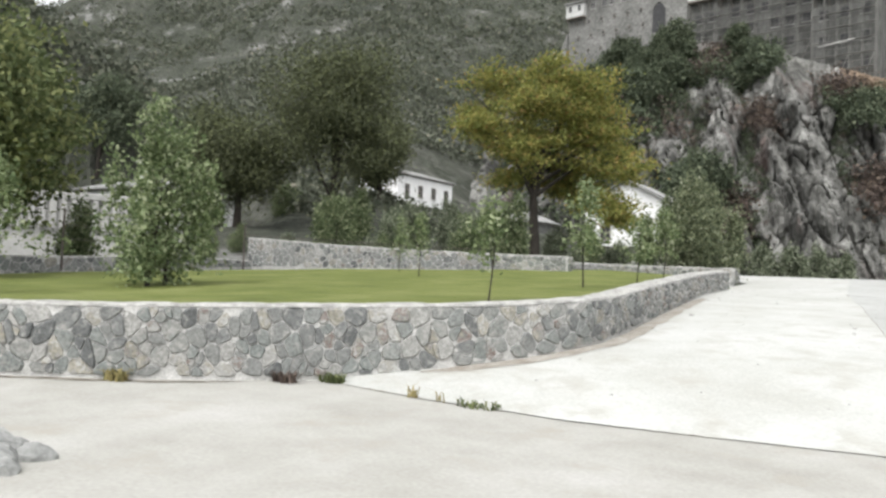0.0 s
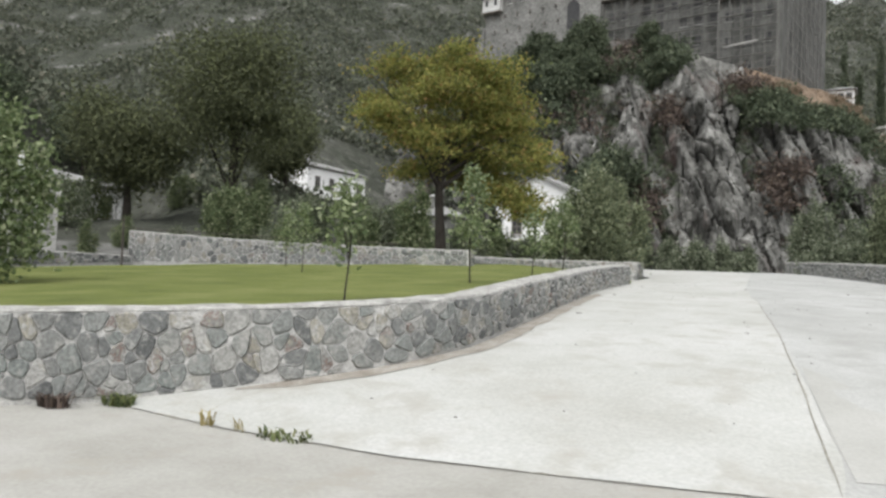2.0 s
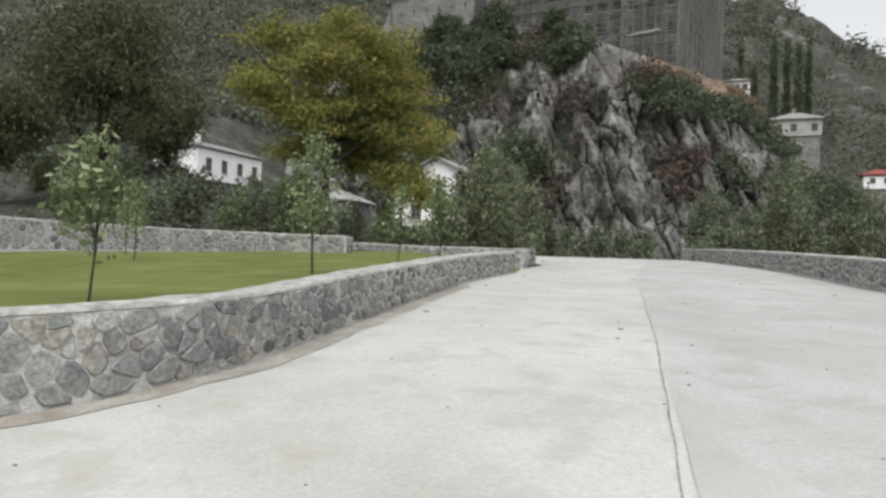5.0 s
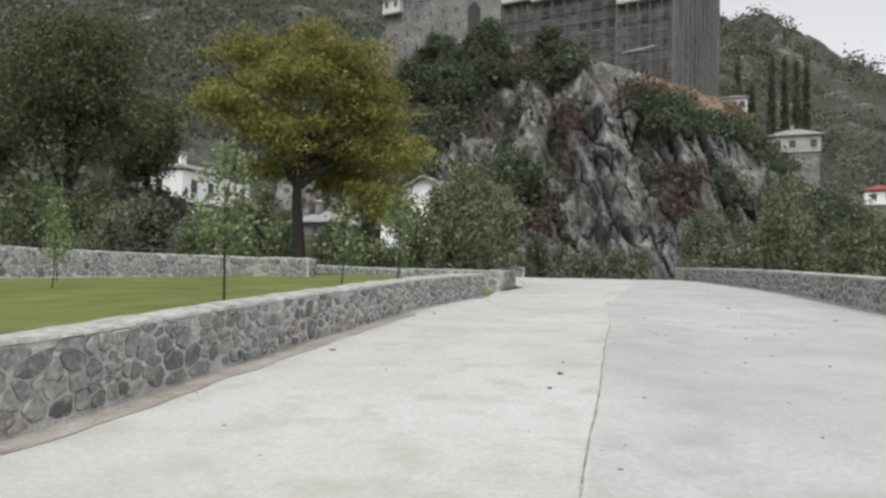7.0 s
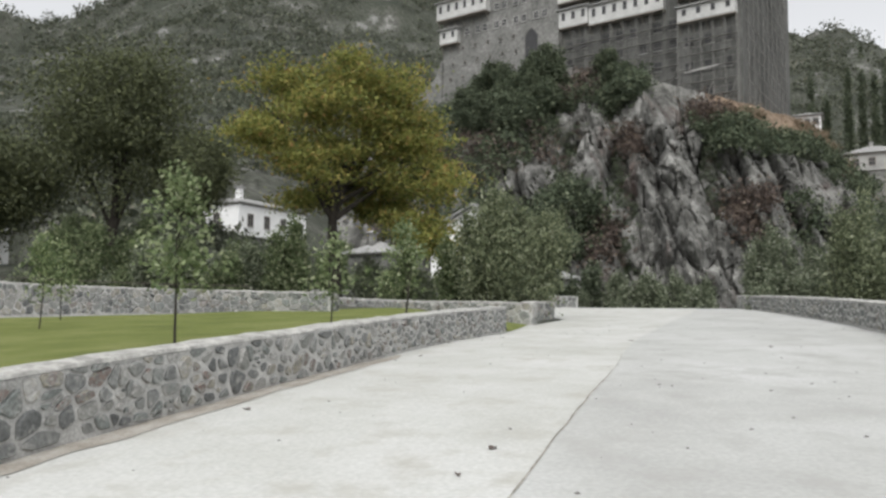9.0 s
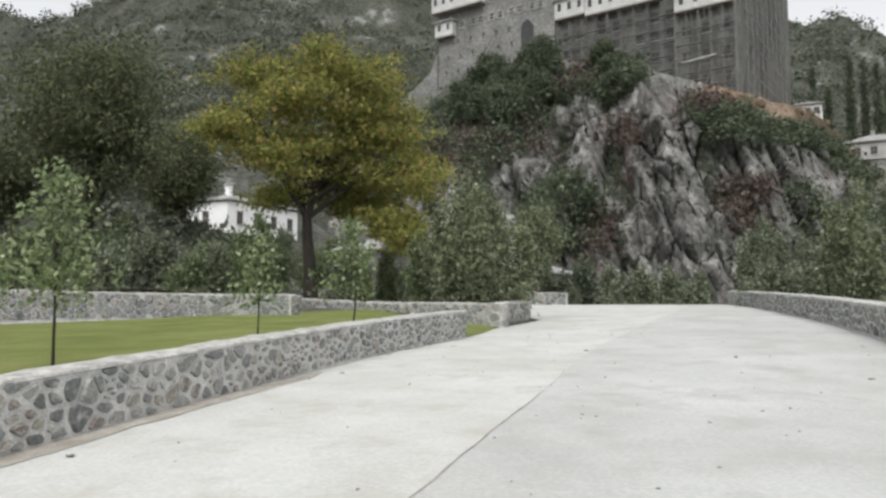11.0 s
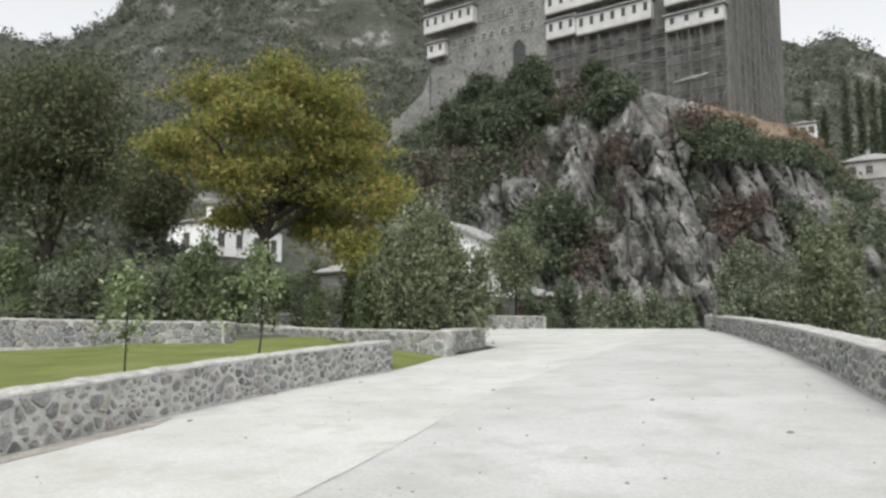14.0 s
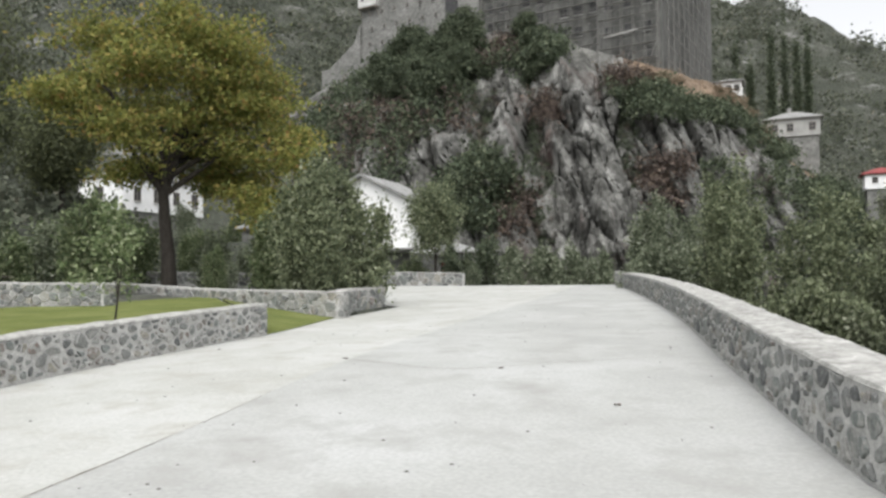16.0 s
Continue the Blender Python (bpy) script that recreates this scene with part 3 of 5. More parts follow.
def spire_clumps(height, radius, n, stems, rng):
    """Clump centres along upright leafy stems that lean outwards, the middle ones tallest."""
    out = []
    for k in range(stems):
        w, f = rng.uniform(0, 2 * math.pi), math.sqrt((k + 0.3) / stems)
        top = height * (1.0 - 0.42 * f * f) * rng.uniform(0.88, 1.0)
        for t in rng.uniform(0.08, 1, n // stems):
            r = radius * (0.3 + 0.6 * f * min(1, 0.45 + t)) * (1 if stems > 1 else 0)
            fat = radius * (0.34 if stems > 1 else 1.0) * (1.05 - t) * math.sin(min(1, t * 5) * 1.57) + 0.03
            out.append((math.cos(w) * r * f + rng.normal(0, fat * 0.6), math.sin(w) * r * f + rng.normal(0, fat * 0.6), top * t))
    return np.array(out)


def tree(name, label, at, height, trunk_h, trunk_r, crown_r, leafmat, clumps, per, leaf, seed, group="", limbs=6, spread=None, crown_h=None, droop=0.2, bark=BARK, lumps=6, cone=False, stems=1, loose=False, spires=0, sapling_base=0.0, lobes=()):
    """A tree whose trunk, limbs and crown are parts. crown_r is the crown's half width; its half height fills the rest of the height."""
    rng, rnd = np.random.default_rng(seed), random.Random(seed)
    base = tagged(new(name), label, "tree", group)
    base.location = at
    ch = crown_h or (height - trunk_h) / 2
    cz = height - ch
    cl = crown_clumps((0, 0, cz), (crown_r, crown_r, ch), clumps, rng, lumps=lumps, loose=loose)
    if spires:
        cl = spire_clumps(height, crown_r, clumps, spires, rng)
        if spires == 1:
            cl[:, 2] = height * sapling_base + cl[:, 2] * (1 - sapling_base)
    if cone:
        cl[:, 2] = np.clip(cl[:, 2], trunk_h * 0.8, height)
        f = 1.15 - 0.95 * (cl[:, 2] - trunk_h) / (height - trunk_h)
        cl[:, :2] *= f[:, None]
    if lobes:
        cl = []
        for k in range(clumps):
            lx, ly, lz, lr = lobes[k % len(lobes)]
            d = rng.normal(0, 1, 3)
            d /= np.linalg.norm(d)
            cl.append(np.array((lx, ly, lz)) + d * lr * rng.uniform(0.3, 1.25) * (1.1, 1.1, 0.55))
        cl = np.array(cl)
    v, f = [], []
    for st in range(stems):
        ox, oy = (0, 0) if stems == 1 else (rnd.uniform(-0.35, 0.35) * crown_r, rnd.uniform(-0.35, 0.35) * crown_r)
        lean = rnd.uniform(-0.06, 0.06) * height, rnd.uniform(-0.06, 0.06) * height
        pts = [(ox + lean[0] * k / 4 + rnd.uniform(-1, 1) * trunk_r * 0.35 * (k > 0), oy + lean[1] * k / 4 + rnd.uniform(-1, 1) * trunk_r * 0.35 * (k > 0), -0.15 + (cz + 0.15) * k / 4) for k in range(5)]
        tv, tf = tube(pts, [trunk_r * 1.25, trunk_r, trunk_r * 0.85, trunk_r * 0.6, trunk_r * 0.3])
        k0 = len(v)
        v += tv
        f += [tuple(k0 + i for i in g) for g in tf]
    raw("trunk", v, f, bark, base, smooth=True)
    for k in range(limbs):
        end = Vector(cl[rnd.randrange(len(cl))])
        start = Vector((lean[0] * 0.4, lean[1] * 0.4, rnd.uniform(trunk_h * 0.75, cz * 0.9)))
        mid = start.lerp(end, 0.5) + Vector((0, 0, 0.08 * height))
        tv, tf = tube([start, start.lerp(mid, 0.6), mid, end], [trunk_r * 0.5, trunk_r * 0.36, trunk_r * 0.22, trunk_r * 0.06], 5)
        raw("limb", tv, tf, bark, base, smooth=True)
    lv, lf = leaf_cloud(cl, per, leaf, spread or (leaf * 1.6, leaf * 1.6, leaf * 1.2), rng, droop)
    ob = new("crown", fast_mesh("crown", lv, lf, leafmat))
    ob.parent = base
    return base


# ---- the walls themselves ----
stone_wall("wall_lawn", LEFT_WALL, 0.45, "low rubble stone retaining wall with pale mortar joints", (0.3, 0.19), 1, 300, lambda c: c[0] > -7.4 and c[1] < 17, seed=3, gap=0.012, depth=0.026, gap_at=lambda y: float(np.interp(y, [8, 11, 17], [0.4, 0.9, 3.3])))
stone_wall("wall_roadside", RIGHT_WALL, 0.52, "low rubble stone parapet with a pale coping along the ramp", (0.25, 0.2), 1, 300, lambda c: 15 < c[1] < 40, seed=5, gap=0.036, depth=0.022)
stone_wall("wall_corner", ROAD_LEFT_WALL, 0.4, "low stone wall turning the corner beside the road", (0.38, 0.25), -1, 150, lambda c: c[0] > -16, seed=7)
stone_wall("wall_back", BACK_WALL, 0.45, "stone wall along the back of the lawn", (0.40, 0.25), -1, 150, None, seed=9)
stone_wall("wall_back_end", catmull([(-14.37, 29.75, 1.6, 2.38), (-14.33, 30.0, 1.6, 2.39), (-14.35, 30.24, 1.6, 2.38)]), 0.12, "end of the stone wall behind the lawn", (0.3, 0.2), 1, 20, None, seed=10)
stone_wall("wall_low", LOW_WALL, 0.4, "low dry stone wall closing the lawn", (0.42, 0.25), -1, 80, None, seed=11)


def boulder(size, seed):
    bm = bmesh.new()
    bmesh.ops.create_icosphere(bm, subdivisions=1, radius=1)
    for v in bm.verts:
        n = v.co.normalized()
        k = 1 + 0.4 * noise.noise(n * 1.3 + Vector((seed, 0, 0))) + 0.12 * noise.noise(n * 3.5 + Vector((0, seed, 0)))
        v.co = Vector((n.x * size[0], n.y * size[1], n.z * size[2])) * k
    return bm


edging = tagged(new("stone_edging"), "rough mound of mortared stones edging the apron", "edging", kind="structure")
rnd = random.Random(31)
for k in range(110):
    f = rnd.random()
    x, y = -5.55 - 3.2 * f + rnd.uniform(-0.25, 0.25), 2.65 - 1.9 * f + rnd.uniform(-0.3, 0.3)
    s = rnd.uniform(0.09, 0.21)
    ob = part("stone", boulder((s * 1.25, s, s * 0.7), k * 3.7), PALE_STONE, edging)
    ob.matrix_basis = pose(x, y, rnd.uniform(0.0, 0.16) * min(1, 0.25 + 1.5 * f), rnd.uniform(-20, 20), rnd.uniform(-20, 20), rnd.uniform(0, 360))


# ---- cracks, dirt and weeds on the concrete ----
def strip(name, line, width, mat, label, lift=0.005, seed=0, taper=True, category="joint"):
    """A thin uneven band that lies on the ground along a line."""
    pts = catmull(line, 0.12)
    tan = np.gradient(pts[:, :2], axis=0)
    tan /= np.linalg.norm(tan, axis=1)[:, None] + 1e-9
    v, f = [], []
    for i, (p, t) in enumerate(zip(pts, tan)):
        wild = 1.0 if width < 0.2 else 0.35
        w = width * (1 - 0.45 * wild + 0.6 * wild * abs(noise.noise((p[0] * 3, p[1] * 3, seed)))) * (min(1, (i + 1) / 6, (len(pts) - i) / 6) if taper else 1)
        j = width * 0.6 * wild * noise.noise((p[0] * 1.7, p[1] * 1.7, seed + 5))
        for s in (-1, 1):
            x, y = p[0] - t[1] * (s * w / 2 + j), p[1] + t[0] * (s * w / 2 + j)
            z = road_z(x, y) if y > ramp_foot(x) else 0.005 * noise.noise((x * 0.4, y * 0.4, 5)) - 0.004
            v.append((x, y, z + lift))
    f = [(2 * i, 2 * i + 1, 2 * i + 3, 2 * i + 2) for i in range(len(pts) - 1)]
    return tagged(raw(name, v, f, mat), label, category, kind="structure")


strip("joint_long", [(-0.19, 7.95), (-0.62, 10.5), (-1.15, 13.9), (-1.55, 16.2), (-1.9, 18.3), (-2.1, 19.6)], 0.024, CRACK, "dirty joint running up the concrete ramp", seed=1)
strip("joint_upper", [(-2.1, 19.6), (-2.3, 20.6), (-2.5, 21.5)], 0.018, CRACK, "faint joint in the concrete ramp", seed=2)
strip("joint_cross", [(-3.3, 23.8), (-2.2, 23.5), (-1.1, 23.3), (0.0, 24.2), (1.3, 25.3)], 0.025, CRACK, "crack across the concrete ramp", seed=3)
strip("joint_foot", [(x, ramp_foot(x) - 0.012) for x in (-7.0, -6.2, -5.2, -4.3, -3.4, -2.6, -1.9, -1.2, -0.6, 0.5, 2.0, 3.5)], 0.018, CRACK, "ragged crack where the ramp meets the apron", seed=4)
wedge = [(-0.72, 11.7), (-0.25, 10.9), (0.2, 9.75), (0.75, 8.75), (0.3, 8.45), (-0.12, 8.3), (-0.35, 9.4), (-0.58, 10.7)]
tagged(raw("road_patch", [(x, y, road_z(x, y) + 0.004) for x, y in wedge], [tuple(range(len(wedge)))], PATCH), "slightly darker wedge of patched concrete", "road patch", kind="structure")
foot = [(p[0] + 0.16, p[1] - 0.05) for p in LEFT_WALL[::6] if 7.6 < p[1] < 20.5]
strip("dirt_line", foot, 0.34, STAIN, "damp brown dirt along the foot of the wall", lift=0.007, seed=8)
foot = [(p[0] + 0.12, p[1] - 0.14) for p in LEFT_WALL[::5] if p[1] < 7.2 and p[0] > -14]
strip("gutter_dirt", foot, 0.17, DIRT, "dark dirt along the foot of the wall", lift=0.006, seed=9)


def tuft(name, label, at, n, length, radius, mat, seed, width=0.012, group=""):
    """A tuft of bent blades."""
    rng = random.Random(seed)
    v, f = [], []
    for _ in range(n):
        a, r = rng.uniform(0, 6.28), radius * math.sqrt(rng.random())
        x, y = r * math.cos(a) * 1.4, r * math.sin(a) * 0.8
        d, h = rng.uniform(0, 6.28), length * rng.uniform(0.4, 1.2)
        bend = rng.uniform(0.4, 1.2) * h
        k = len(v)
        dx, dy = math.cos(d), math.sin(d)
        for s, w in ((0, 1.0), (0.55, 0.8)):
            px, py, pz = x + dx * bend * s * s, y + dy * bend * s * s, h * s * (1.25 - 0.5 * s)
            v += [(px - dy * width * w, py + dx * width * w, pz), (px + dy * width * w, py - dx * width * w, pz)]
        v.append((x + dx * bend, y + dy * bend, h * 0.62))
        f += [(k, k + 1, k + 3, k + 2), (k + 2, k + 3, k + 4)]
    ob = raw(name, v, f, mat)
    ob.location = at
    return tagged(ob, label, "weed", group)


tuft("weed", "low olive-green weed growing out of the crack", (-4.45, 7.12, 0.0), 75, 0.1, 0.2, GRASS, 2, group="weeds in the crack")
tuft("weed", "thin dry stalks growing out of the crack", (-5.35, 7.1, 0.0), 16, 0.22, 0.05, DRY, 3, 0.008, group="weeds in the crack")
tuft("weed", "thin dry stalks growing out of the crack", (-4.95, 7.1, 0.0), 9, 0.2, 0.06, DRY, 4, 0.007, group="weeds in the crack")
tuft("weed", "green weed at the foot of the stone wall", (-6.75, 7.25, 0.0), 120, 0.17, 0.14, OLIVE_LEAF, 5, group="weeds by the wall")
tuft("weed", "russet dry weed at the foot of the stone wall", (-7.15, 6.8, 0.0), 110, 0.2, 0.13, RED_SCRUB, 6, group="weeds by the wall")
tuft("weed", "yellowed weed at the foot of the stone wall", (-8.55, 5.35, 0.0), 110, 0.2, 0.14, DRY, 7, group="weeds by the wall")
for k, (x, y) in enumerate([(-1.68, 14.67), (-1.6, 13.93), (-4.6, 15.2), (-2.9, 23.7), (-0.48, 23.5), (-6.2, 22.6), (-6.75, 26.3), (-5.4, 20.1), (1.3, 21.9), (-5.9, 24.6)]):
    rng = random.Random(k)
    s, w = rng.uniform(0.035, 0.06), rng.uniform(0, 6.28)
    v = [(math.cos(w + a) * s * r, math.sin(w + a) * s * r, h) for a, r, h in ((0, 1.2, 0.004), (0.9, 0.7, 0.02), (2.2, 0.7, 0.012), (3.14, 1.0, 0.002), (4.1, 0.7, 0.02), (5.4, 0.7, 0.012))] + [(0, 0, 0.006)]
    ob = raw("fallen_leaf", v, [(i, (i + 1) % 6, 6) for i in range(6)], RED_SCRUB)
    ob.location = (x, y, road_z(x, y) + 0.003)
    tagged(ob, "small curled brown leaf lying on concrete", "leaf", "fallen leaves")

gv, gf = [], []
rng = random.Random(77)
for _ in range(260):
    y = rng.uniform(8.2, 34.0)
    x = rng.uniform(float(left_edge(min(y, 27.3))) + 0.3, float(right_edge(y)) - 0.3)
    s, w, k = rng.uniform(0.006, 0.02), rng.uniform(0, 6.28), len(gv)
    gv += [(x + s * math.cos(w + a) * q, y + s * math.sin(w + a), road_z(x, y) + h) for a, q, h in ((0, 1.3, 0), (1.6, 1, 0), (3.1, 1.3, 0), (4.7, 1, 0))] + [(x, y, road_z(x, y) + s * 0.7)]
    gf += [(k, k + 1, k + 4), (k + 1, k + 2, k + 4), (k + 2, k + 3, k + 4), (k + 3, k, k + 4)]
tagged(raw("grit", gv, gf, GRAVEL), "scattered grit lying on the concrete", "grit", kind="stuff")

# ---- trees on the lawn ----
SAPLINGS = [(-6.84, 11.13, 2.15, 0.36, 1), (-7.9, 17.3, 2.95, 0.6, 2), (-8.04, 21.25, 2.45, 0.42, 1), (-8.44, 24.65, 2.6, 0.66, 2), (-15.6, 7.0, 3.2, 0.9, 2), (-15.0, 20.0, 2.3, 0.45, 1), (-17.8, 22.5, 2.4, 0.4, 1)]
for k, (x, y, h, r, dens) in enumerate(SAPLINGS):
    tree("sapling", "young leafy sapling on a thin stem in the lawn", (x, y, lawn_z(x, y)), h, h * 0.24, 0.01 + 0.005 * dens, r, YOUNG_LEAF, (38, 62)[dens - 1], (12, 17)[dens - 1], 0.105, 20 + k, "lawn saplings", limbs=5, spread=(0.1, 0.1, 0.11), droop=-0.3, spires=1, sapling_base=0.22)

tree("sapling", "bushy young tree with pale leaves low to the lawn", (-16.5, 11.1, lawn_z(-16.5, 11.1)), 4.75, 0.6, 0.05, 1.5, YOUNG_LEAF, 330, 26, 0.14, 19, "lawn saplings", limbs=9, spread=(0.15, 0.15, 0.18), stems=3, droop=-0.5, spires=11)

# ---- larger trees ----
# lobes of the big crown: across, depth, height, radius
PLANE = [(-4.2, 12.8, 1.25), (-4.6, 11.1, 1.15), (-5.0, 9.5, 0.95), (-3.2, 9.8, 1.4), (-2.6, 12.1, 1.45), (-1.0, 13.2, 1.3), (0.6, 13.8, 1.25), (1.6, 12.7, 1.5), (3.0, 12.1, 1.35), (4.0, 10.9, 1.25), (0.0, 11.4, 1.7), (-1.6, 10.4, 1.5), (1.8, 10.2, 1.7), (3.4, 9.4, 1.5), (5.5, 9.2, 1.05), (-2.4, 8.4, 1.4), (0.0, 8.6, 1.6), (2.4, 8.0, 1.6), (4.4, 7.7, 1.35), (4.6, 6.2, 1.15), (3.5, 5.8, 1.2), (-2.7, 7.2, 1.0), (1.2, 7.1, 1.2), (4.3, 4.9, 0.85), (-0.8, 9.3, 1.8), (1.0, 9.1, 1.9), (0.3, 12.3, 1.8), (3.0, 7.0, 1.5), (-3.0, 11.1, 1.5), (2.4, 11.4, 1.6)]
PLANE = [(0.75 * r - 0.66 * d, 0.66 * r + 0.75 * d, z - 2.0, s) for r, d, z, s in [(r * 0.86 + 0.6, 2.5 * math.sin(2.4 * i), z, s) for i, (r, z, s) in enumerate(PLANE)]]
tree("plane_tree", "broad tree with yellow-green autumn leaves and dark trunk", (-21.0, 39.2, 2.0), 13.3, 5.2, 0.3, 6.0, YELLOW_LEAF, 540, 95, 0.2, 41, limbs=12, spread=(0.52, 0.52, 0.17), crown_h=6.6, lobes=PLANE)
for k, (x, y, h, r) in enumerate([(-38, 40, 13.8, 5.0), (-43.5, 36.0, 8.5, 3.6), (-45.5, 54.0, 9.0, 2.6)]):
    tree("dark_tree", "tall dark evergreen tree with a dense crown", (x, y, land(x, y)), h, 1.6, 0.26, r, OAK_LEAF, 190, 150, 0.23, 60 + k, "dark trees", limbs=9, spread=(0.75, 0.75, 0.5), lumps=8)
for k, (x, y, h, r, mat) in enumerate([(-25.3, 10.2, 9.8, 2.8, OLIVE_LEAF), (-30, 13, 11, 3.2, OLIVE_LEAF), (-58, 43, 9, 3.4, DARK_LEAF), (-62, 36, 10, 3.6, DARK_LEAF)]):
    tree("hillside_tree", "leafy olive-green tree at the foot of the slope", (x, y, land(x, y)), h, 1.6, 0.17, r, mat, 130, 90, 0.26, 80 + k, "hillside trees", limbs=7, spread=(0.5, 0.5, 0.35), lumps=7)


def shrub(label, at, height, radius, mat, seed, n=120, per=32, leaf=0.17, group="shrubs"):
    return tree("shrub", label, at, height, height * 0.12, 0.035, radius, mat, n, per, leaf, seed, group, limbs=5, spread=(0.17, 0.17, 0.28), stems=3, droop=-0.9, spires=max(5, round(radius * 5)))


kinds = [shrub("grey-green willowy shrub behind the stone wall", (-26.8, 33.0, 1.9), 3.0, 1.2, SILVER_LEAF, 101), shrub("fresh green upright shrub behind the stone wall", (-19.1, 33.4, 2.0), 3.7, 1.0, GREEN_LEAF, 102), shrub("rounded green shrub behind the stone wall", (-28.7, 30.0, 2.0), 3.3, 1.5, GREEN_LEAF, 103)]
SHRUBS = [(0, -25.9, 30.5, 0.85), (1, -25.0, 30.2, 0.75), (0, -21.1, 41.9, 1.0), (1, -12.9, 35.2, 0.8), (0, -11.6, 37.4, 0.75), (1, -20.9, 31.8, 1.0), (0, -22.2, 34.2, 1.15), (2, -26.9, 43.2, 1.2), (0, -26.0, 38.4, 1.2), (0, -25.3, 50.0, 0.9), (2, -22.9, 34.9, 1.1), (0, -27.4, 35.1, 1.5), (1, -26.8, 46.7, 0.9), (0, -18.4, 39.6, 0.5), (1, -16.2, 36.5, 0.5), (2, -31.5, 34.0, 1.3), (0, -33.0, 31.0, 0.65), (2, -36.5, 30.5, 0.6), (1, -35.0, 27.0, 0.55), (0, -32.0, 22.0, 0.65), (1, -31.0, 17.5, 1.2), (2, -34.0, 14.0, 1.3), (2, -36, 40.5, 1.1), (2, -30.5, 52, 1.2), (0, -23, 57, 1.0), (2, -47, 44, 1.0), (0, -17.2, 41.8, 0.6), (1, -20.0, 44.2, 1.0), (2, -24.6, 59.6, 0.8), (0, -49, 70, 1.2), (2, -47, 76, 1.3), (0, -44, 66, 1.2), (2, -19.6, 60.0, 0.8), (2, -22.2, 59.4, 0.75), (0, -15.6, 60.4, 0.6), (2, -45, 28.5, 1.3), (0, -44.5, 31.8, 1.4), (2, -46.5, 35.2, 1.2)]
for i, (k, x, y, s) in enumerate(SHRUBS):
    copy_thing(kinds[k], pose(x, y, land(x, y) - 0.05, 0, 0, i * 77) @ Matrix.Diagonal((s, s, s * (0.78 + 0.05 * (i % 5)), 1)))

shrub("large round willow bush at the corner of the wall", (-10.8, 35.4, 1.75), 4.8, 2.35, WILLOW_LEAF, 121, 500, 58, 0.15, "corner bush")
tree("willow_tree", "smaller grey-green willow on a bare stem behind the pale wall", (-17.2, 58.2, land(-17.2, 58.2)), 7.6, 2.0, 0.09, 1.9, WILLOW_LEAF, 190, 70, 0.19, 122, limbs=11, spread=(0.28, 0.28, 0.34), lumps=8)
for i, (x, y, h, r) in enumerate([(-16.6, 65.8, 4.0, 1.9), (-13.9, 63.8, 3.0, 1.5), (-12.1, 64.4, 3.0, 1.5), (-10.4, 64.8, 2.9, 1.5), (-8.5, 67.0, 2.4, 1.4), (-19.5, 66.0, 3.0, 1.5)]):
    shrub("grey-green bush at the foot of the cliff", (x, y, land(x, y)), h, r, (SILVER_LEAF, DARK_LEAF)[i in (0, 5)], 130 + i, 90, 40, 0.24, "bushes at the cliff foot")
for i, (x, y, z, h, r, m) in enumerate([(-3.0, 55.0, 0.6, 6.4, 2.2, 0), (-0.8, 51.5, 0.2, 5.0, 2.0, 0), (1.4, 45.5, -0.5, 7.8, 2.9, 1), (4.2, 45.0, -0.8, 6.9, 2.8, 1), (7.2, 45.0, -0.9, 6.0, 2.7, 2), (10.5, 42.0, -1.0, 5.5, 2.6, 2), (8.5, 57.0, -0.8, 8.2, 3.2, 2), (14.5, 52.0, -1.0, 7.0, 3.2, 2), (6.0, 38.0, -1.2, 3.6, 2.0, 2), (-2.0, 47.0, 0.4, 3.4, 1.6, 0), (3.6, 38.5, -0.9, 3.2, 1.8, 1), (13.0, 36.0, -1.2, 4.0, 2.3, 2), (20, 48, -1.2, 6.5, 3.2, 2)]):
    shrub(("silvery willow shrub beyond the parapet", "tall leafy tree beyond the parapet", "dense dark green tree beyond the parapet")[m], (x, y, land(x, y) - 0.1), h + z - land(x, y), r, (SILVER_LEAF, WILLOW_LEAF, BANK_LEAF)[m], 150 + i, 190, 75, 0.17, "trees beyond the parapet")

# ---- the cliff under the monastery ----
TOE = np.array([(-62, 95, 5), (-46, 90, 2), (-35, 88, 1), (-28, 93, 1), (-21, 98, 1), (-14, 103, 1), (-7, 110, 0.5), (2, 121, 0), (12, 128, -1), (24, 130, -2), (38, 140, -3)], float)
TOP = np.array([(-80, 133, 35), (-67, 130.5, 40), (-53, 129, 42.5), (-41, 127, 42.5), (-28, 122, 38), (-19, 123.5, 35), (-11, 125.5, 32), (-4, 146, 33.5), (5, 152, 21.5), (17, 152, 13), (36, 165, 9)], float)


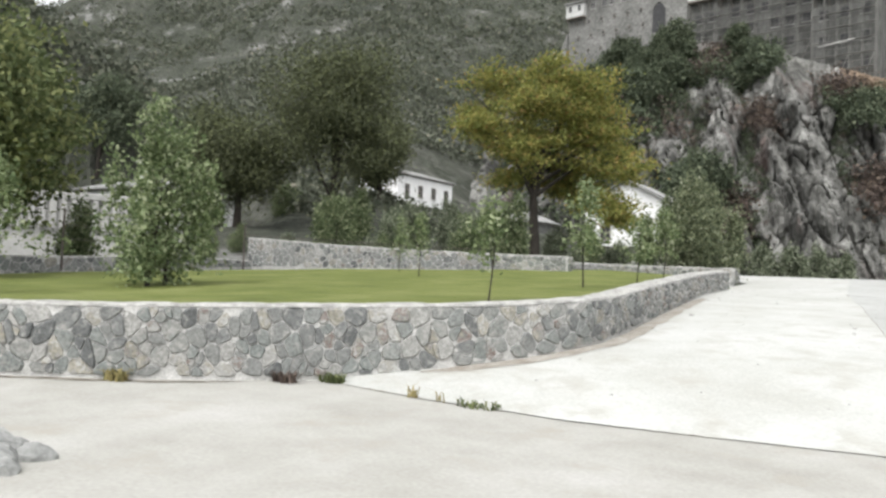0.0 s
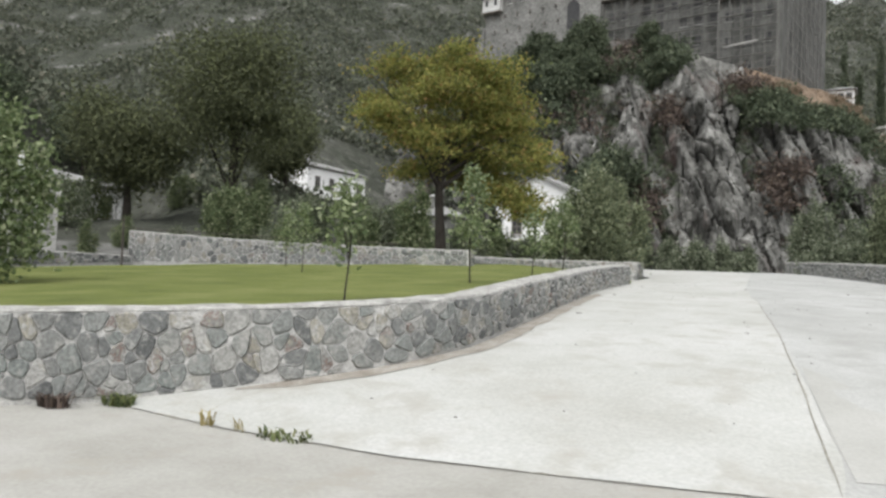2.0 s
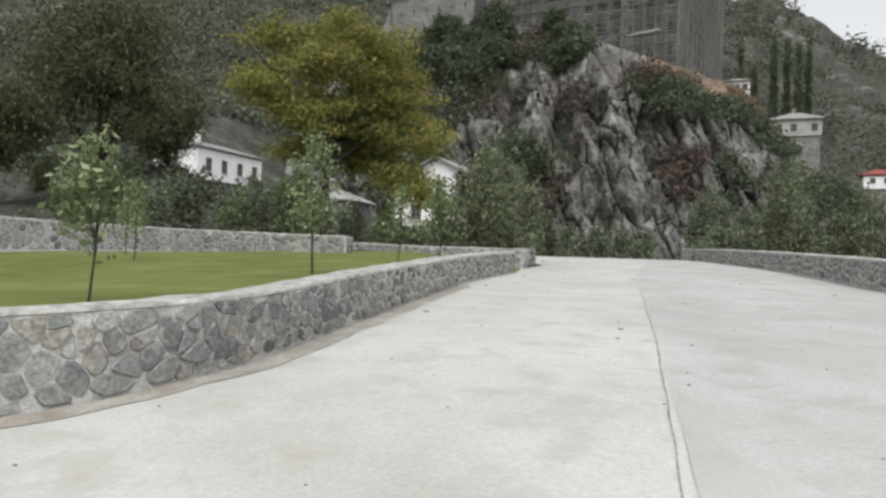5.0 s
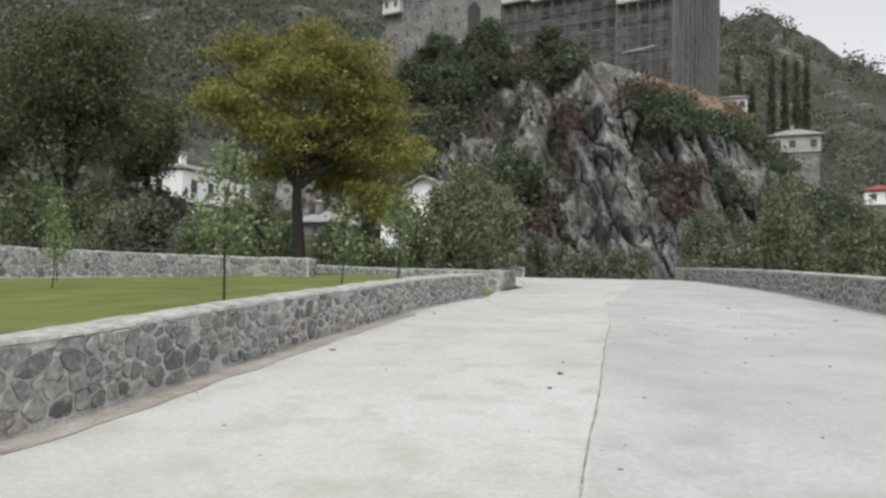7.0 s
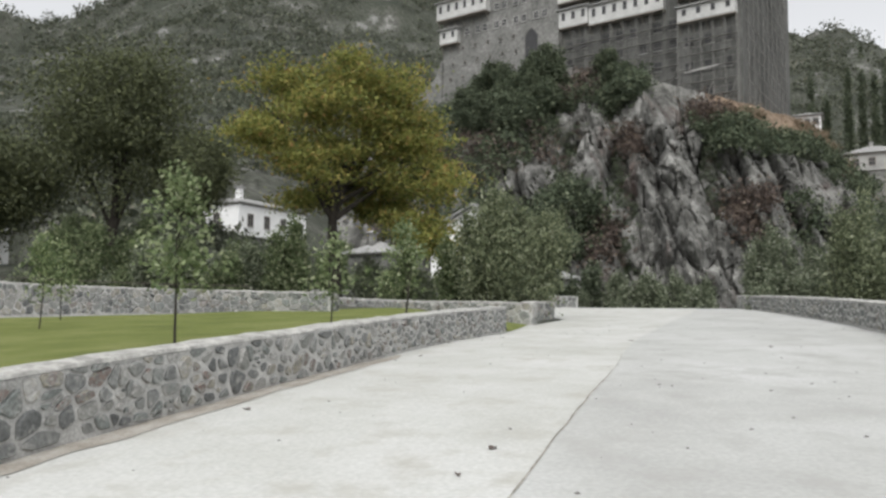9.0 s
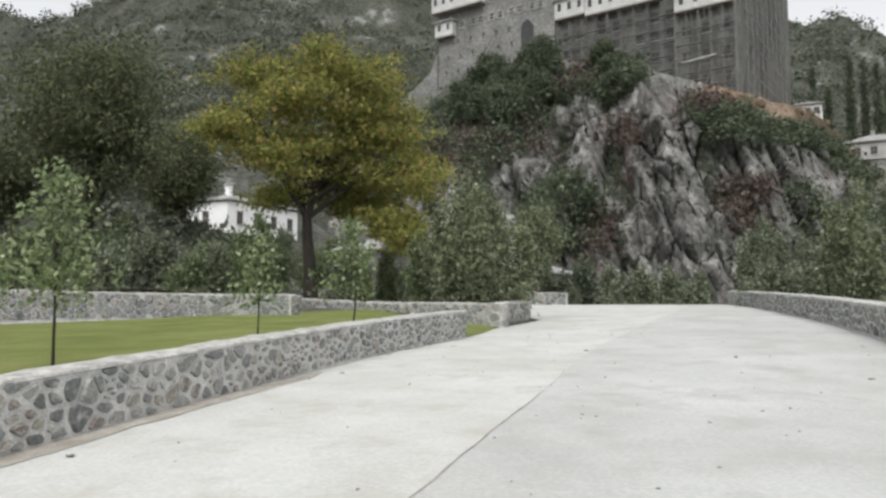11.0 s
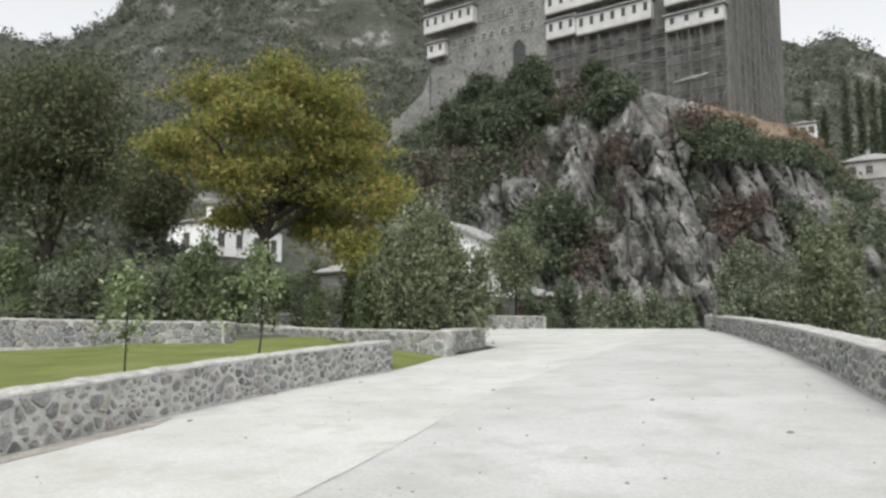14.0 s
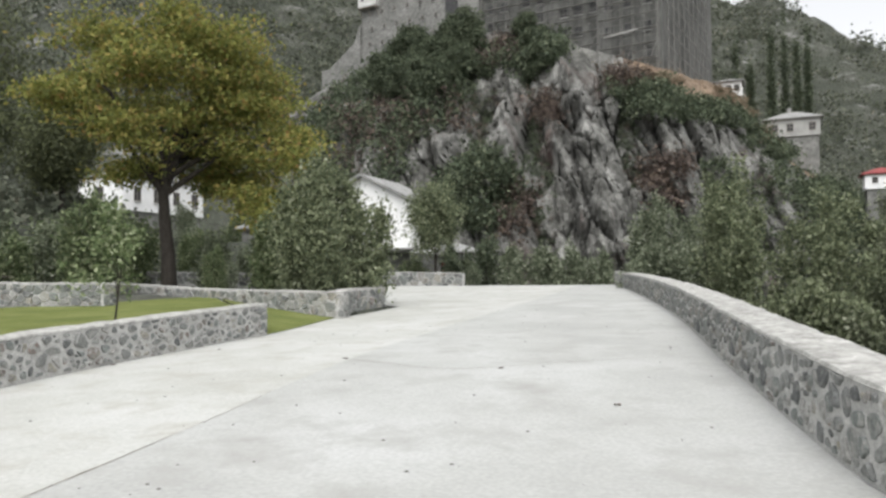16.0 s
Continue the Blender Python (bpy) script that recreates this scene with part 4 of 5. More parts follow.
# slanting ribs that stand out of the face: a line in x and z, its half width and how far it stands out
RIBS = [([(-27.5, 36.5), (-23.8, 31.1), (-20.3, 24.1), (-18.3, 17.1), (-15.9, 8.1), (-13.4, 2.0)], 2.2, 6.5), ([(-40, 22.5), (-36, 20), (-32.5, 14), (-30, 6)], 1.7, 3.6), ([(-28.5, 21), (-25.2, 15), (-22.6, 8.5), (-20.8, 1)], 1.2, 3.0), ([(-22.5, 19), (-19, 12), (-16.5, 2)], 1.0, 2.4), ([(-13.5, 24), (-9.5, 19), (-6.0, 12), (-4, 4)], 1.5, 3.4), ([(-7.6, 22), (-4.2, 16.5), (-1, 9)], 1.2, 2.8), ([(-33.5, 33), (-30.2, 25), (-27.8, 15)], 1.3, 2.4), ([(-47, 24), (-43.5, 15), (-41, 6)], 1.6, 2.6), ([(0, 18), (3.5, 11), (6, 4)], 1.6, 2.4)]


def cliff_relief(p, v):
    """How far the rock stands out at a place on the smooth face."""
    al, ac = p[0] * 0.29 - p[2] * 0.957, p[0] * 0.957 + p[2] * 0.29
    bend = 0.6 * noise.noise((p[0] * 0.12, 4.0, p[2] * 0.12))
    d = 1.6 * (1 - 2 * abs(noise.noise((ac * 0.11, al * 0.03, 1.5))))
    # slabs and chips, each standing out by its own amount, parted by clefts
    for across, along, step, tilt, cleft in ((0.24, 0.05, 3.4, 0.55, 1.8), (0.6, 0.16, 1.7, 0.4, 0.8), (1.5, 0.5, 0.7, 0.0, 0.3)):
        near, centres = noise.voronoi(((ac + bend) * across, 3.0, al * along))
        c = centres[0]
        d += step * noise.noise((c.x * 3.1, c.y, c.z * 3.7)) + tilt * ((ac + bend) * across - c.x) / across * noise.noise((c.z * 5.3, 2.0, c.x * 4.1)) * 2
        d -= cleft * max(0.0, 1 - (near[1] - near[0]) * 7)
    d += 0.45 * noise.fractal((ac * 0.7, 2.0, al * 0.3), 0.9, 2.0, 5)
    for line, wide, out in RIBS:
        if line[-1][1] - 2 < p[2] < line[0][1] + 2:
            zs, xs_ = [q[1] for q in line[::-1]], [q[0] for q in line[::-1]]
            off = (p[0] + bend * 0.5 - np.interp(p[2], zs, xs_)) / wide
            d += out * math.exp(-abs(off) ** 1.4 * (1.0 if off < 0 else 0.7)) * (0.8 + 0.4 * noise.noise((p[2] * 0.3, wide, 7)))
    return d * min(1, max(0, 2 * (1.12 - v))) * min(1, 0.3 + v * 4)


def cliff_point(u, v, rough=True):
    """A place on the cliff: u along it, v from its toe (0) to its brow (1) and on over the shoulder."""
    k = np.linspace(0, 1, len(TOE))
    a = np.array([np.interp(u, k, TOE[:, i]) for i in range(3)])
    b = np.array([np.interp(u, k, TOP[:, i]) for i in range(3)])
    p = np.empty(3)
    w = min(v, 1.0)
    p[:2] = a[:2] + (b[:2] - a[:2]) * w ** 1.35
    p[2] = a[2] + (b[2] - a[2]) * w ** 0.92
    if v > 1:
        p[:2] += np.array([-0.25, 1.0]) * (v - 1) * 110
        p[2] += (v - 1) * 12
    if rough:
        d = cliff_relief(p, v)
        p[0] += 0.2 * d
        p[1] -= d
        p[2] += 0.12 * d
    return p


nu, nv = 360, 150
verts = [cliff_point(i / nu, 1.35 * j / nv) for j in range(nv + 1) for i in range(nu + 1)]
faces = [(j * (nu + 1) + i, j * (nu + 1) + i + 1, (j + 1) * (nu + 1) + i + 1, (j + 1) * (nu + 1) + i) for j in range(nv) for i in range(nu)]
cliff = raw("cliff", verts, faces, ROCK, smooth=False)
cliff.data.materials.append(OCHRE)
for f in cliff.data.polygons:
    i, j = f.index % nu, f.index // nu
    u, v = i / nu, 1.35 * j / nv + 0.05 * noise.noise((f.center.x * 0.4, f.center.z * 0.4, 3))
    f.material_index = int(v > float(np.interp(u, [0.3, 0.34, 0.4, 0.5, 0.54, 0.63, 0.68, 0.75, 0.82, 0.86], [1.2, 1.02, 1.2, 1.2, 0.86, 0.85, 0.82, 0.86, 0.9, 1.2])))
tagged(cliff, "grey craggy rock cliff with slanting ribs and ochre shoulders below the monastery", "cliff", kind="structure")


def scatter(name, label, category, spots, mat, seed, leaf, per=26):
    """Many clumps of leaves as one mass; spots hold a place and a size."""
    rng = np.random.default_rng(seed)
    v, f, k = [], [], 0
    for p, r in spots:
        cl = np.array(p) + rng.normal(0, 0.42, (6, 3)) * r * np.array([1, 1, 0.5])
        lv, lf = leaf_cloud(cl, per // 6 + 1, leaf * r, (0.3 * r, 0.3 * r, 0.25 * r), rng, -0.2, 0.7)
        v.append(lv)
        f.append(lf + k)
        k += len(lv)
    ob = new(name, fast_mesh(name, np.vstack(v), np.vstack(f), mat))
    return tagged(ob, label, category, kind="stuff")


# brush on the ledges: centre x and z, half sizes, number, kind
BRUSH = [(-27.5, 34, 3.6, 3.6, 90, 0), (-47, 31, 6, 5, 60, 0), (-34, 35, 4, 3.5, 50, 0), (-29, 13, 3.6, 5.2, 230, 0), (-14, 27.6, 3.5, 1.6, 60, 0), (-9.5, 25.2, 4.5, 2.2, 110, 0), (-3.5, 26, 4, 2.2, 90, 0), (1.5, 22.5, 3.5, 2.5, 80, 0), (-58, 28, 10, 9, 200, 0), (-46, 18, 9, 9, 130, 0), (-40.5, 27, 4, 7, 130, 0), (-46, 23, 12, 7, 110, 1), (-25.6, 10.5, 1.6, 3.5, 40, 1), (-9.5, 14.5, 2.5, 4, 60, 1), (-33.5, 36, 2.2, 3.5, 40, 1), (-24.5, 25, 2.5, 3, 40, 1), (-17, 30, 3, 2, 40, 1), (-13, 30, 4, 1.5, 40, 2), (-2, 30.5, 4, 2.2, 60, 2), (3, 24.5, 3, 3, 60, 2), (5, 11, 14, 8, 170, 0), (24, 8, 14, 8, 240, 0), (14, 14, 9, 5, 120, 0)]
rng = np.random.default_rng(7)
pool = [(cliff_point(u, v), u, v) for u, v in rng.uniform(0, 1, (11000, 2)) * (1, 1.06)]
spots = ([], [], [])
for cx, cz, rx, rz, n, kind in BRUSH:
    near = [p for p, u, v in pool if ((p[0] - cx) / rx) ** 2 + ((p[2] - cz) / rz) ** 2 < 1]
    for i in rng.permutation(len(near))[:n]:
        spots[kind].append((near[i] + (0, -0.3, 0.4), rng.uniform(0.6, 1.3) ** 2 * 1.5 if kind != 2 else rng.uniform(0.5, 1.2)))
# small growth in the clefts
for p, u, v in pool:
    if v < 0.95 and cliff_relief(cliff_point(u, v, False), v) < -0.75 and rng.uniform() < 0.8:
        spots[int(rng.uniform() < 0.22)].append((p + (0, -0.2, 0.1), rng.uniform(0.35, 0.9)))
scatter("cliff_brush", "dark green brush clinging to the cliff", "brush", spots[0], DARK_LEAF, 1, 0.22, 110)
scatter("russet_brush", "russet and purple brush on the cliff", "brush", spots[1], RED_SCRUB, 2, 0.2, 100)
DRYGRASS = leaf_material("ochre_grass", [(0.0, (0.15, 0.115, 0.08)), (0.6, (0.23, 0.178, 0.125)), (1.0, (0.3, 0.245, 0.175))], 0.2)
scatter("ochre_grass", "dry ochre grass on the shoulder of the cliff", "grass", spots[2], DRYGRASS, 3, 0.26, 100)

# ---- scrub and woods on the mountain ----
rng = np.random.default_rng(11)
far = []
while len(far) < 20000:
    az, r = rng.uniform(-28, 84), 52 * (9.5 ** rng.uniform(0, 1))
    x, y = -r * math.sin(radians(az)), r * math.cos(radians(az))
    dens = noise.fractal((x * 0.016, y * 0.016, 6.0), 1.0, 2.0, 5) + 0.68
    if rng.uniform() > dens * 1.3 or (x > -44 and y < 82) or (x > -82 and x < 40 and 80 < y < 160):
        continue
    if any(math.hypot(x - p[0], y - p[1]) < p[2] for p in PADS):
        continue
    far.append(((x, y, land(x, y)), rng.uniform(0.75, 1.7) * (1.0 + r / 150)))
scatter("mountain_scrub", "dark green scrub covering the mountain slopes", "scrub", far, SCRUB_LEAF, 5, 0.27, 30)

for i, (x, y, h) in enumerate([(-5.5, 205, 24), (-2.5, 208, 19), (2.0, 206, 22), (5.0, 209, 25), (7.5, 207, 20), (10, 212, 17)]):
    tree("cypress", "tall narrow dark cypress on the slope", (x, y, land(x, y)), h + max(0, 44 - land(x, y)), 2.0, 0.3, 1.15, DARK_LEAF, 130, 50, 0.5, 200 + i, "cypresses", limbs=3, spread=(0.35, 0.35, 1.0), cone=True)
for i, (u, v, h) in enumerate([(0.175, 0.72, 8.0), (0.19, 0.76, 8.5), (0.205, 0.74, 9.0), (0.22, 0.7, 8.5), (0.235, 0.66, 8.0), (0.165, 0.66, 7.0), (0.185, 0.62, 7.5), (0.21, 0.6, 7.5), (0.23, 0.56, 7.0), (0.255, 0.74, 8.5), (0.27, 0.8, 9.0), (0.283, 0.84, 9.0), (0.295, 0.8, 7.5), (0.262, 0.66, 7.5), (0.28, 0.7, 7.0), (0.245, 0.6, 6.5)]):
    p = cliff_point(u, v)
    tree("conifer", "dark conifer standing on the cliff brow", tuple(p - (0, 0, 0.5)), h, 0.8, 0.2, h * 0.34, DARK_LEAF, 120, 75, 0.38, 220 + i, "conifers on the brow", limbs=5, spread=(0.42, 0.42, 0.3), cone=i % 3 != 2)
for i, (u, v, h, r) in enumerate([(0.372, 0.96, 4.4, 2.0), (0.385, 0.9, 4.0, 2.0), (0.395, 0.82, 3.8, 2.0), (0.375, 0.8, 3.4, 1.9)]):
    p = cliff_point(u, v)
    tree("brow_bush", "dark round evergreen bush on the cliff brow", tuple(p - (0, 0, 0.4)), h, 0.4, 0.14, r, DARK_LEAF, 110, 70, 0.36, 240 + i, "bushes on the brow", limbs=5, spread=(0.4, 0.4, 0.3), lumps=7)


# ---- buildings ----
def window_unit(parent, m, w, h, name="window", deep=0.12, framemat=FRAME):
    """A window with a recessed dark pane, frame bars and sill; local x along the wall, -y outwards."""
    bm = bmesh.new()
    t = w * 0.1
    gx = (-w / 2 - t, -w / 2, -t * 0.3, t * 0.3, w / 2, w / 2 + t)
    gz = (-h / 2 - t, -h / 2, -t * 0.3, t * 0.3, h / 2, h / 2 + t)
    grid = {(i, k, d): bm.verts.new((gx[i], y, gz[k])) for i in range(6) for k in range(6) for d, y in ((0, -0.05), (1, 0.02))}
    solid = {(i, k) for i in range(5) for k in range(5) if i not in (1, 3) or k not in (1, 3)}
    for i, k in solid:
        bm.faces.new([grid[q] for q in ((i, k, 0), (i + 1, k, 0), (i + 1, k + 1, 0), (i, k + 1, 0))])
        for di, dk, a, b in ((-1, 0, (i, k + 1), (i, k)), (1, 0, (i + 1, k), (i + 1, k + 1)), (0, -1, (i, k), (i + 1, k)), (0, 1, (i + 1, k + 1), (i, k + 1))):
            if (i + di, k + dk) not in solid:
                bm.faces.new([grid[(*b, 0)], grid[(*a, 0)], grid[(*a, 1)], grid[(*b, 1)]])
    fr = part(name, bm, framemat, parent)
    fr.matrix_basis = m
    pane = part("pane", box_bm(-w / 2, w / 2, -0.012, 0.015, -h / 2, h / 2), DARK, fr)
    sill = part("sill", box_bm(-w / 2 - t * 1.6, w / 2 + t * 1.6, -0.14, 0.02, -h / 2 - t * 1.9, -h / 2 - t * 1.02), OLD_PLASTER, fr)
    return fr


def copy_window(win, parent, m):
    o = share(win.name.split(".")[0], win, parent, m)
    for c in win.children:
        share(c.name.split(".")[0], c, o, c.matrix_basis)
    return o


def hip_roof(x0, x1, y0, y1, z, rise, over=0.5, thick=0.14):
    """A hipped roof with thickness and overhang."""
    x0, x1, y0, y1 = x0 - over, x1 + over, y0 - over, y1 + over
    w, d = x1 - x0, y1 - y0
    m = min(w, d) / 2
    if w >= d:
        r0, r1 = (x0 + m, (y0 + y1) / 2), (x1 - m, (y0 + y1) / 2)
    else:
        r0, r1 = ((x0 + x1) / 2, y0 + m), ((x0 + x1) / 2, y1 - m)
    bm = bmesh.new()
    lo = [bm.verts.new(p) for p in ((x0, y0, z - thick), (x1, y0, z - thick), (x1, y1, z - thick), (x0, y1, z - thick))]
    hi = [bm.verts.new(p) for p in ((x0, y0, z), (x1, y0, z), (x1, y1, z), (x0, y1, z))]
    a, b = bm.verts.new((*r0, z + rise)), bm.verts.new((*r1, z + rise))
    bm.faces.new(lo[::-1])
    for i in range(4):
        j = (i + 1) % 4
        bm.faces.new((lo[i], lo[j], hi[j], hi[i]))
    if w >= d:
        for f in ((hi[0], hi[1], b, a), (hi[1], hi[2], b), (hi[2], hi[3], a, b), (hi[3], hi[0], a)):
            bm.faces.new(f)
    else:
        for f in ((hi[0], hi[1], a), (hi[1], hi[2], b, a), (hi[2], hi[3], b), (hi[3], hi[0], a, b)):
            bm.faces.new(f)
    return bm


def house(label, x0, x1, y0, y1, z0, z1, rise, wall=PLASTER, roof=SLATE, base=None, chimney=None, wins=(), group="houses", over=0.5):
    """A rendered house: walls, hipped roof, plinth, chimney and windows. wins: (face, along, height, width, tall)."""
    h = tagged(new("house"), label, "house", group)
    part("wall", box_bm(x0, x1, y0, y1, z0, z1, 0.04), wall, h)
    part("roof", hip_roof(x0, x1, y0, y1, z1 + 0.12, rise, over), roof, h, "grey stone slab roof" if roof is SLATE else "")
    part("eave", box_bm(x0 - 0.12, x1 + 0.12, y0 - 0.12, y1 + 0.12, z1 - 0.14, z1 + 0.02), FRAME, h)
    if base is not None:
        part("plinth", box_bm(x0 + 0.25, x1 - 0.25, y0 + 0.25, y1 - 0.25, base, z0 + 0.05), ASHLAR, h, "grey stone lower storey")
    if chimney:
        cx, cy, ct = chimney
        c = part("chimney", box_bm(cx - 0.3, cx + 0.3, cy - 0.3, cy + 0.3, z1 + 0.2, ct, 0.03), wall, h)
        part("cap", hip_roof(cx - 0.3, cx + 0.3, cy - 0.3, cy + 0.3, ct + 0.05, 0.25, 0.15, 0.08), SLATE, c)
    first = {}
    for face, along, z, w, t in wins:
        if face == "y":
            m = pose(along, y0, z)
        elif face == "x":
            m = pose(x1, along, z, 0, 0, 90)
        else:
            m = pose(x0, along, z, 0, 0, -90)
        if (w, t) in first:
            copy_window(first[(w, t)], h, m)
        else:
            first[(w, t)] = window_unit(h, m, w, t)
    return h


house("long white house with dark windows above a stone terrace", -61, -55, 68.6, 79.8, 9.5, 12.9, 1.0, over=0.3, base=5.5, chimney=(-57.2, 71.0, 14.9), wins=[("x", y, 11.2, 0.75, 1.25) for y in (70.4, 73.0, 75.7, 78.4)] + [("y", x, 11.2, 0.75, 1.25) for x in (-58,)])
house("small stone house with a grey slab roof", -43.5, -38.8, 72.0, 77.0, 5.6, 7.4, 1.3, wall=ASHLAR, chimney=(-41.5, 73.5, 9.6), wins=[("y", -41, 6.6, 0.5, 0.7)])
gab = tagged(new("house"), "white gabled house behind the willow bush", "house", "houses")
GX, GZ = (-28.4, -24.6, -20.8), (8.1, 9.95, 8.1)
bm = bmesh.new()
ends = [[bm.verts.new((x, y, z)) for x, z in ((GX[0], 4.4), (GX[2], 4.4), (GX[2], GZ[2]), (GX[1], GZ[1]), (GX[0], GZ[0]))] for y in (62.0, 67.0)]
bm.faces.new(ends[0])
bm.faces.new(ends[1][::-1])
for i in range(5):
    j = (i + 1) % 5
    bm.faces.new((ends[0][j], ends[0][i], ends[1][i], ends[1][j]))
part("wall", bm, PLASTER, gab)
part("plinth", box_bm(GX[0] + 0.15, GX[2] - 0.15, 62.15, 66.85, 1.7, 4.4), ASHLAR, gab, "grey stone lower storey")
part("awning", box_bm(GX[2] - 2.2, GX[2] + 0.9, 60.6, 62.1, 4.5, 4.66, 0.02), SLATE, gab, "grey lean-to roof")
for s in (-1, 1):
    bm = bmesh.new()
    lo, hi = (GX[1] + s * 4.3, GZ[1] - 4.3 * 1.85 / 3.8 + 0.03), (GX[1], GZ[1] + 0.03)
    ring = [bm.verts.new((x, y, z + t)) for y in (61.5, 67.5) for x, z, t in ((*lo, 0), (*hi, 0), (*hi, 0.16), (*lo, 0.16))]
    for q in ((0, 1, 2, 3), (7, 6, 5, 4), (0, 4, 5, 1), (1, 5, 6, 2), (2, 6, 7, 3), (3, 7, 4, 0)):
        bm.faces.new([ring[i] for i in q])
    part("roof", bm, SLATE, gab, "grey stone slab roof")
w0 = window_unit(gab, pose(-26.4, 62.0, 5.6), 0.8, 1.2)
copy_window(w0, gab, pose(-20.8, 64.4, 5.6, 0, 0, 90))
house("white cottage with a grey roof among the trees", -57, -49.6, 32.0, 41.0, 3.6, 6.8, 1.2, chimney=(-52.0, 34.0, 9.0), wins=[("x", 35.5, 5.6, 0.7, 1.1), ("x", 39.0, 5.6, 0.7, 1.1), ("y", -52, 5.6, 0.7, 1.1)])
gate = house("low grey gatehouse with a dark red door", -25.5, -20.2, 70.2, 74.5, 1.8, 4.6, 1.0, wall=OLD_PLASTER, over=0.7)
d = part("door", box_bm(-22.1, -21.1, 70.12, 70.2, 2.0, 4.0, 0.02), RED_DOOR, gate, "dark red wooden door")
house("small white hut with a slab roof on the shoulder", -7.0, -2.6, 158.5, 163, 35.0, 37.6, 0.9, base=29, wins=[("y", x, 36.4, 0.8, 1.0) for x in (-6.2, -4.8, -3.4)])
house("two-storey stone house on the slope below the monastery", 1.2, 9.6, 154.5, 161, 26.2, 29.2, 1.6, wall=OLD_PLASTER, base=16, chimney=(5.0, 157.5, 31.4), wins=[("y", x, 27.7, 0.9, 1.2) for x in (2.6, 5.0, 8.4)])
lodge = house("low stone annex beside the house on the slope", -3.4, 1.1, 156.5, 160, 25, 28.9, 0.7, wall=ASHLAR, base=20)
house("white hut with a red roof on the slope", 13.6, 17.8, 130.5, 134, 14.2, 16.2, 0.9, roof=RED_ROOF, base=10, wins=[("y", 14.8, 15.4, 0.6, 0.7), ("y", 16.6, 15.4, 0.6, 0.7)], over=0.4)

# low pale wall and steps beyond the road's end, and a pale balustrade on the slope
stone_wall("wall_far", catmull([(-22.5, 57.0, 2.0, 3.0), (-18.8, 57.0, 2.0, 2.95), (-14.9, 57.2, 2.0, 2.85)]), 0.4, "pale stone wall beyond the end of the road", (0.6, 0.35), 1, 40, seed=21)
stone_wall("wall_terrace", catmull([(-29.5, 42.6, 2.3, 3.0), (-25.0, 44.4, 2.3, 2.95), (-20.3, 46.0, 2.1, 2.8)]), 0.5, "low terrace wall with a pale coping behind the shrubs", (0.5, 0.3), 1, 40, seed=23)
bal = tagged(new("balustrade"), "pale concrete retaining wall with upright ribs", "balustrade")
bal.matrix_basis = pose(-40.6, 19.0, 1.6, 0, 0, 62)
part("wall", box_bm(-1, 8.5, 0, 0.35, -1, 3.0, 0.03), OLD_PLASTER, bal)
part("rail", box_bm(-1.1, 8.6, -0.2, 0.45, 3.0, 3.35, 0.04), OLD_PLASTER, bal)
rib = part("rib", box_bm(-0.16, 0.16, -0.18, 0.0, 1.4, 3.0, 0.03), OLD_PLASTER, bal)
for k in range(1, 17):
    share("rib", rib, bal, pose(0.5 * k, 0, 0))

# fence along the lawn's far edge
fence = tagged(new("fence"), "rusted iron fence posts with slack wire", "fence")
FENCE = [(-27.3, 14.7, 1.3, 3.3), (-28.4, 19.6, 1.5, 3.35), (-29.2, 24.7, 1.5, 3.4)]
for x, y, z0, z1 in FENCE:
    v, f = tube([(x, y, z0 - 0.3), (x, y, (z0 + z1) / 2), (x + 0.02, y, z1)], [0.045, 0.04, 0.04], 6)
    raw("post", v, f, IRON, fence)
for k in range(3):
    for a, b in zip(FENCE, FENCE[1:]):
        za, zb = a[3] - 0.1 - 0.5 * k, b[3] - 0.1 - 0.5 * k
        mid = ((a[0] + b[0]) / 2, (a[1] + b[1]) / 2, (za + zb) / 2 - 0.06)
        v, f = tube([(a[0], a[1], za), mid, (b[0], b[1], zb)], [0.012] * 3, 4)
        raw("wire", v, f, IRON, fence)
v, f = tube([(-29.2, 24.7, 2.95), (-26.0, 27.2, 2.85), (-21.5, 28.5, 2.68), (-17.5, 29.4, 2.6)], [0.02] * 4, 4)
raw("wire", v, f, IRON, fence)

# ---- the monastery ----
mon = tagged(new("monastery"), "tall grey stone monastery with scaffolding and overhanging balconies", "monastery")
mon.matrix_basis = pose(-66.4, 134.6, 0, 0, 0, -7.5)
L, DEEP, EAVES = 55.2, 32.0, 68.0
part("wall", box_bm(0, 24.5, 0, DEEP, 36, EAVES, 0.05), ASHLAR, mon, "grey ashlar wall with small windows")
part("wall", box_bm(24.5, 45.5, 1.2, DEEP, 34, EAVES - 2, 0.05), NET, mon, "weathered wall behind scaffolding")
part("tower", box_bm(45.5, L, -1.0, DEEP, 28, EAVES + 1, 0.05), NET, mon, "scaffolded corner tower")
part("roof", hip_roof(0, L, 0, DEEP, EAVES + 1.2, 5, 1.0, 0.4), SLATE, mon)
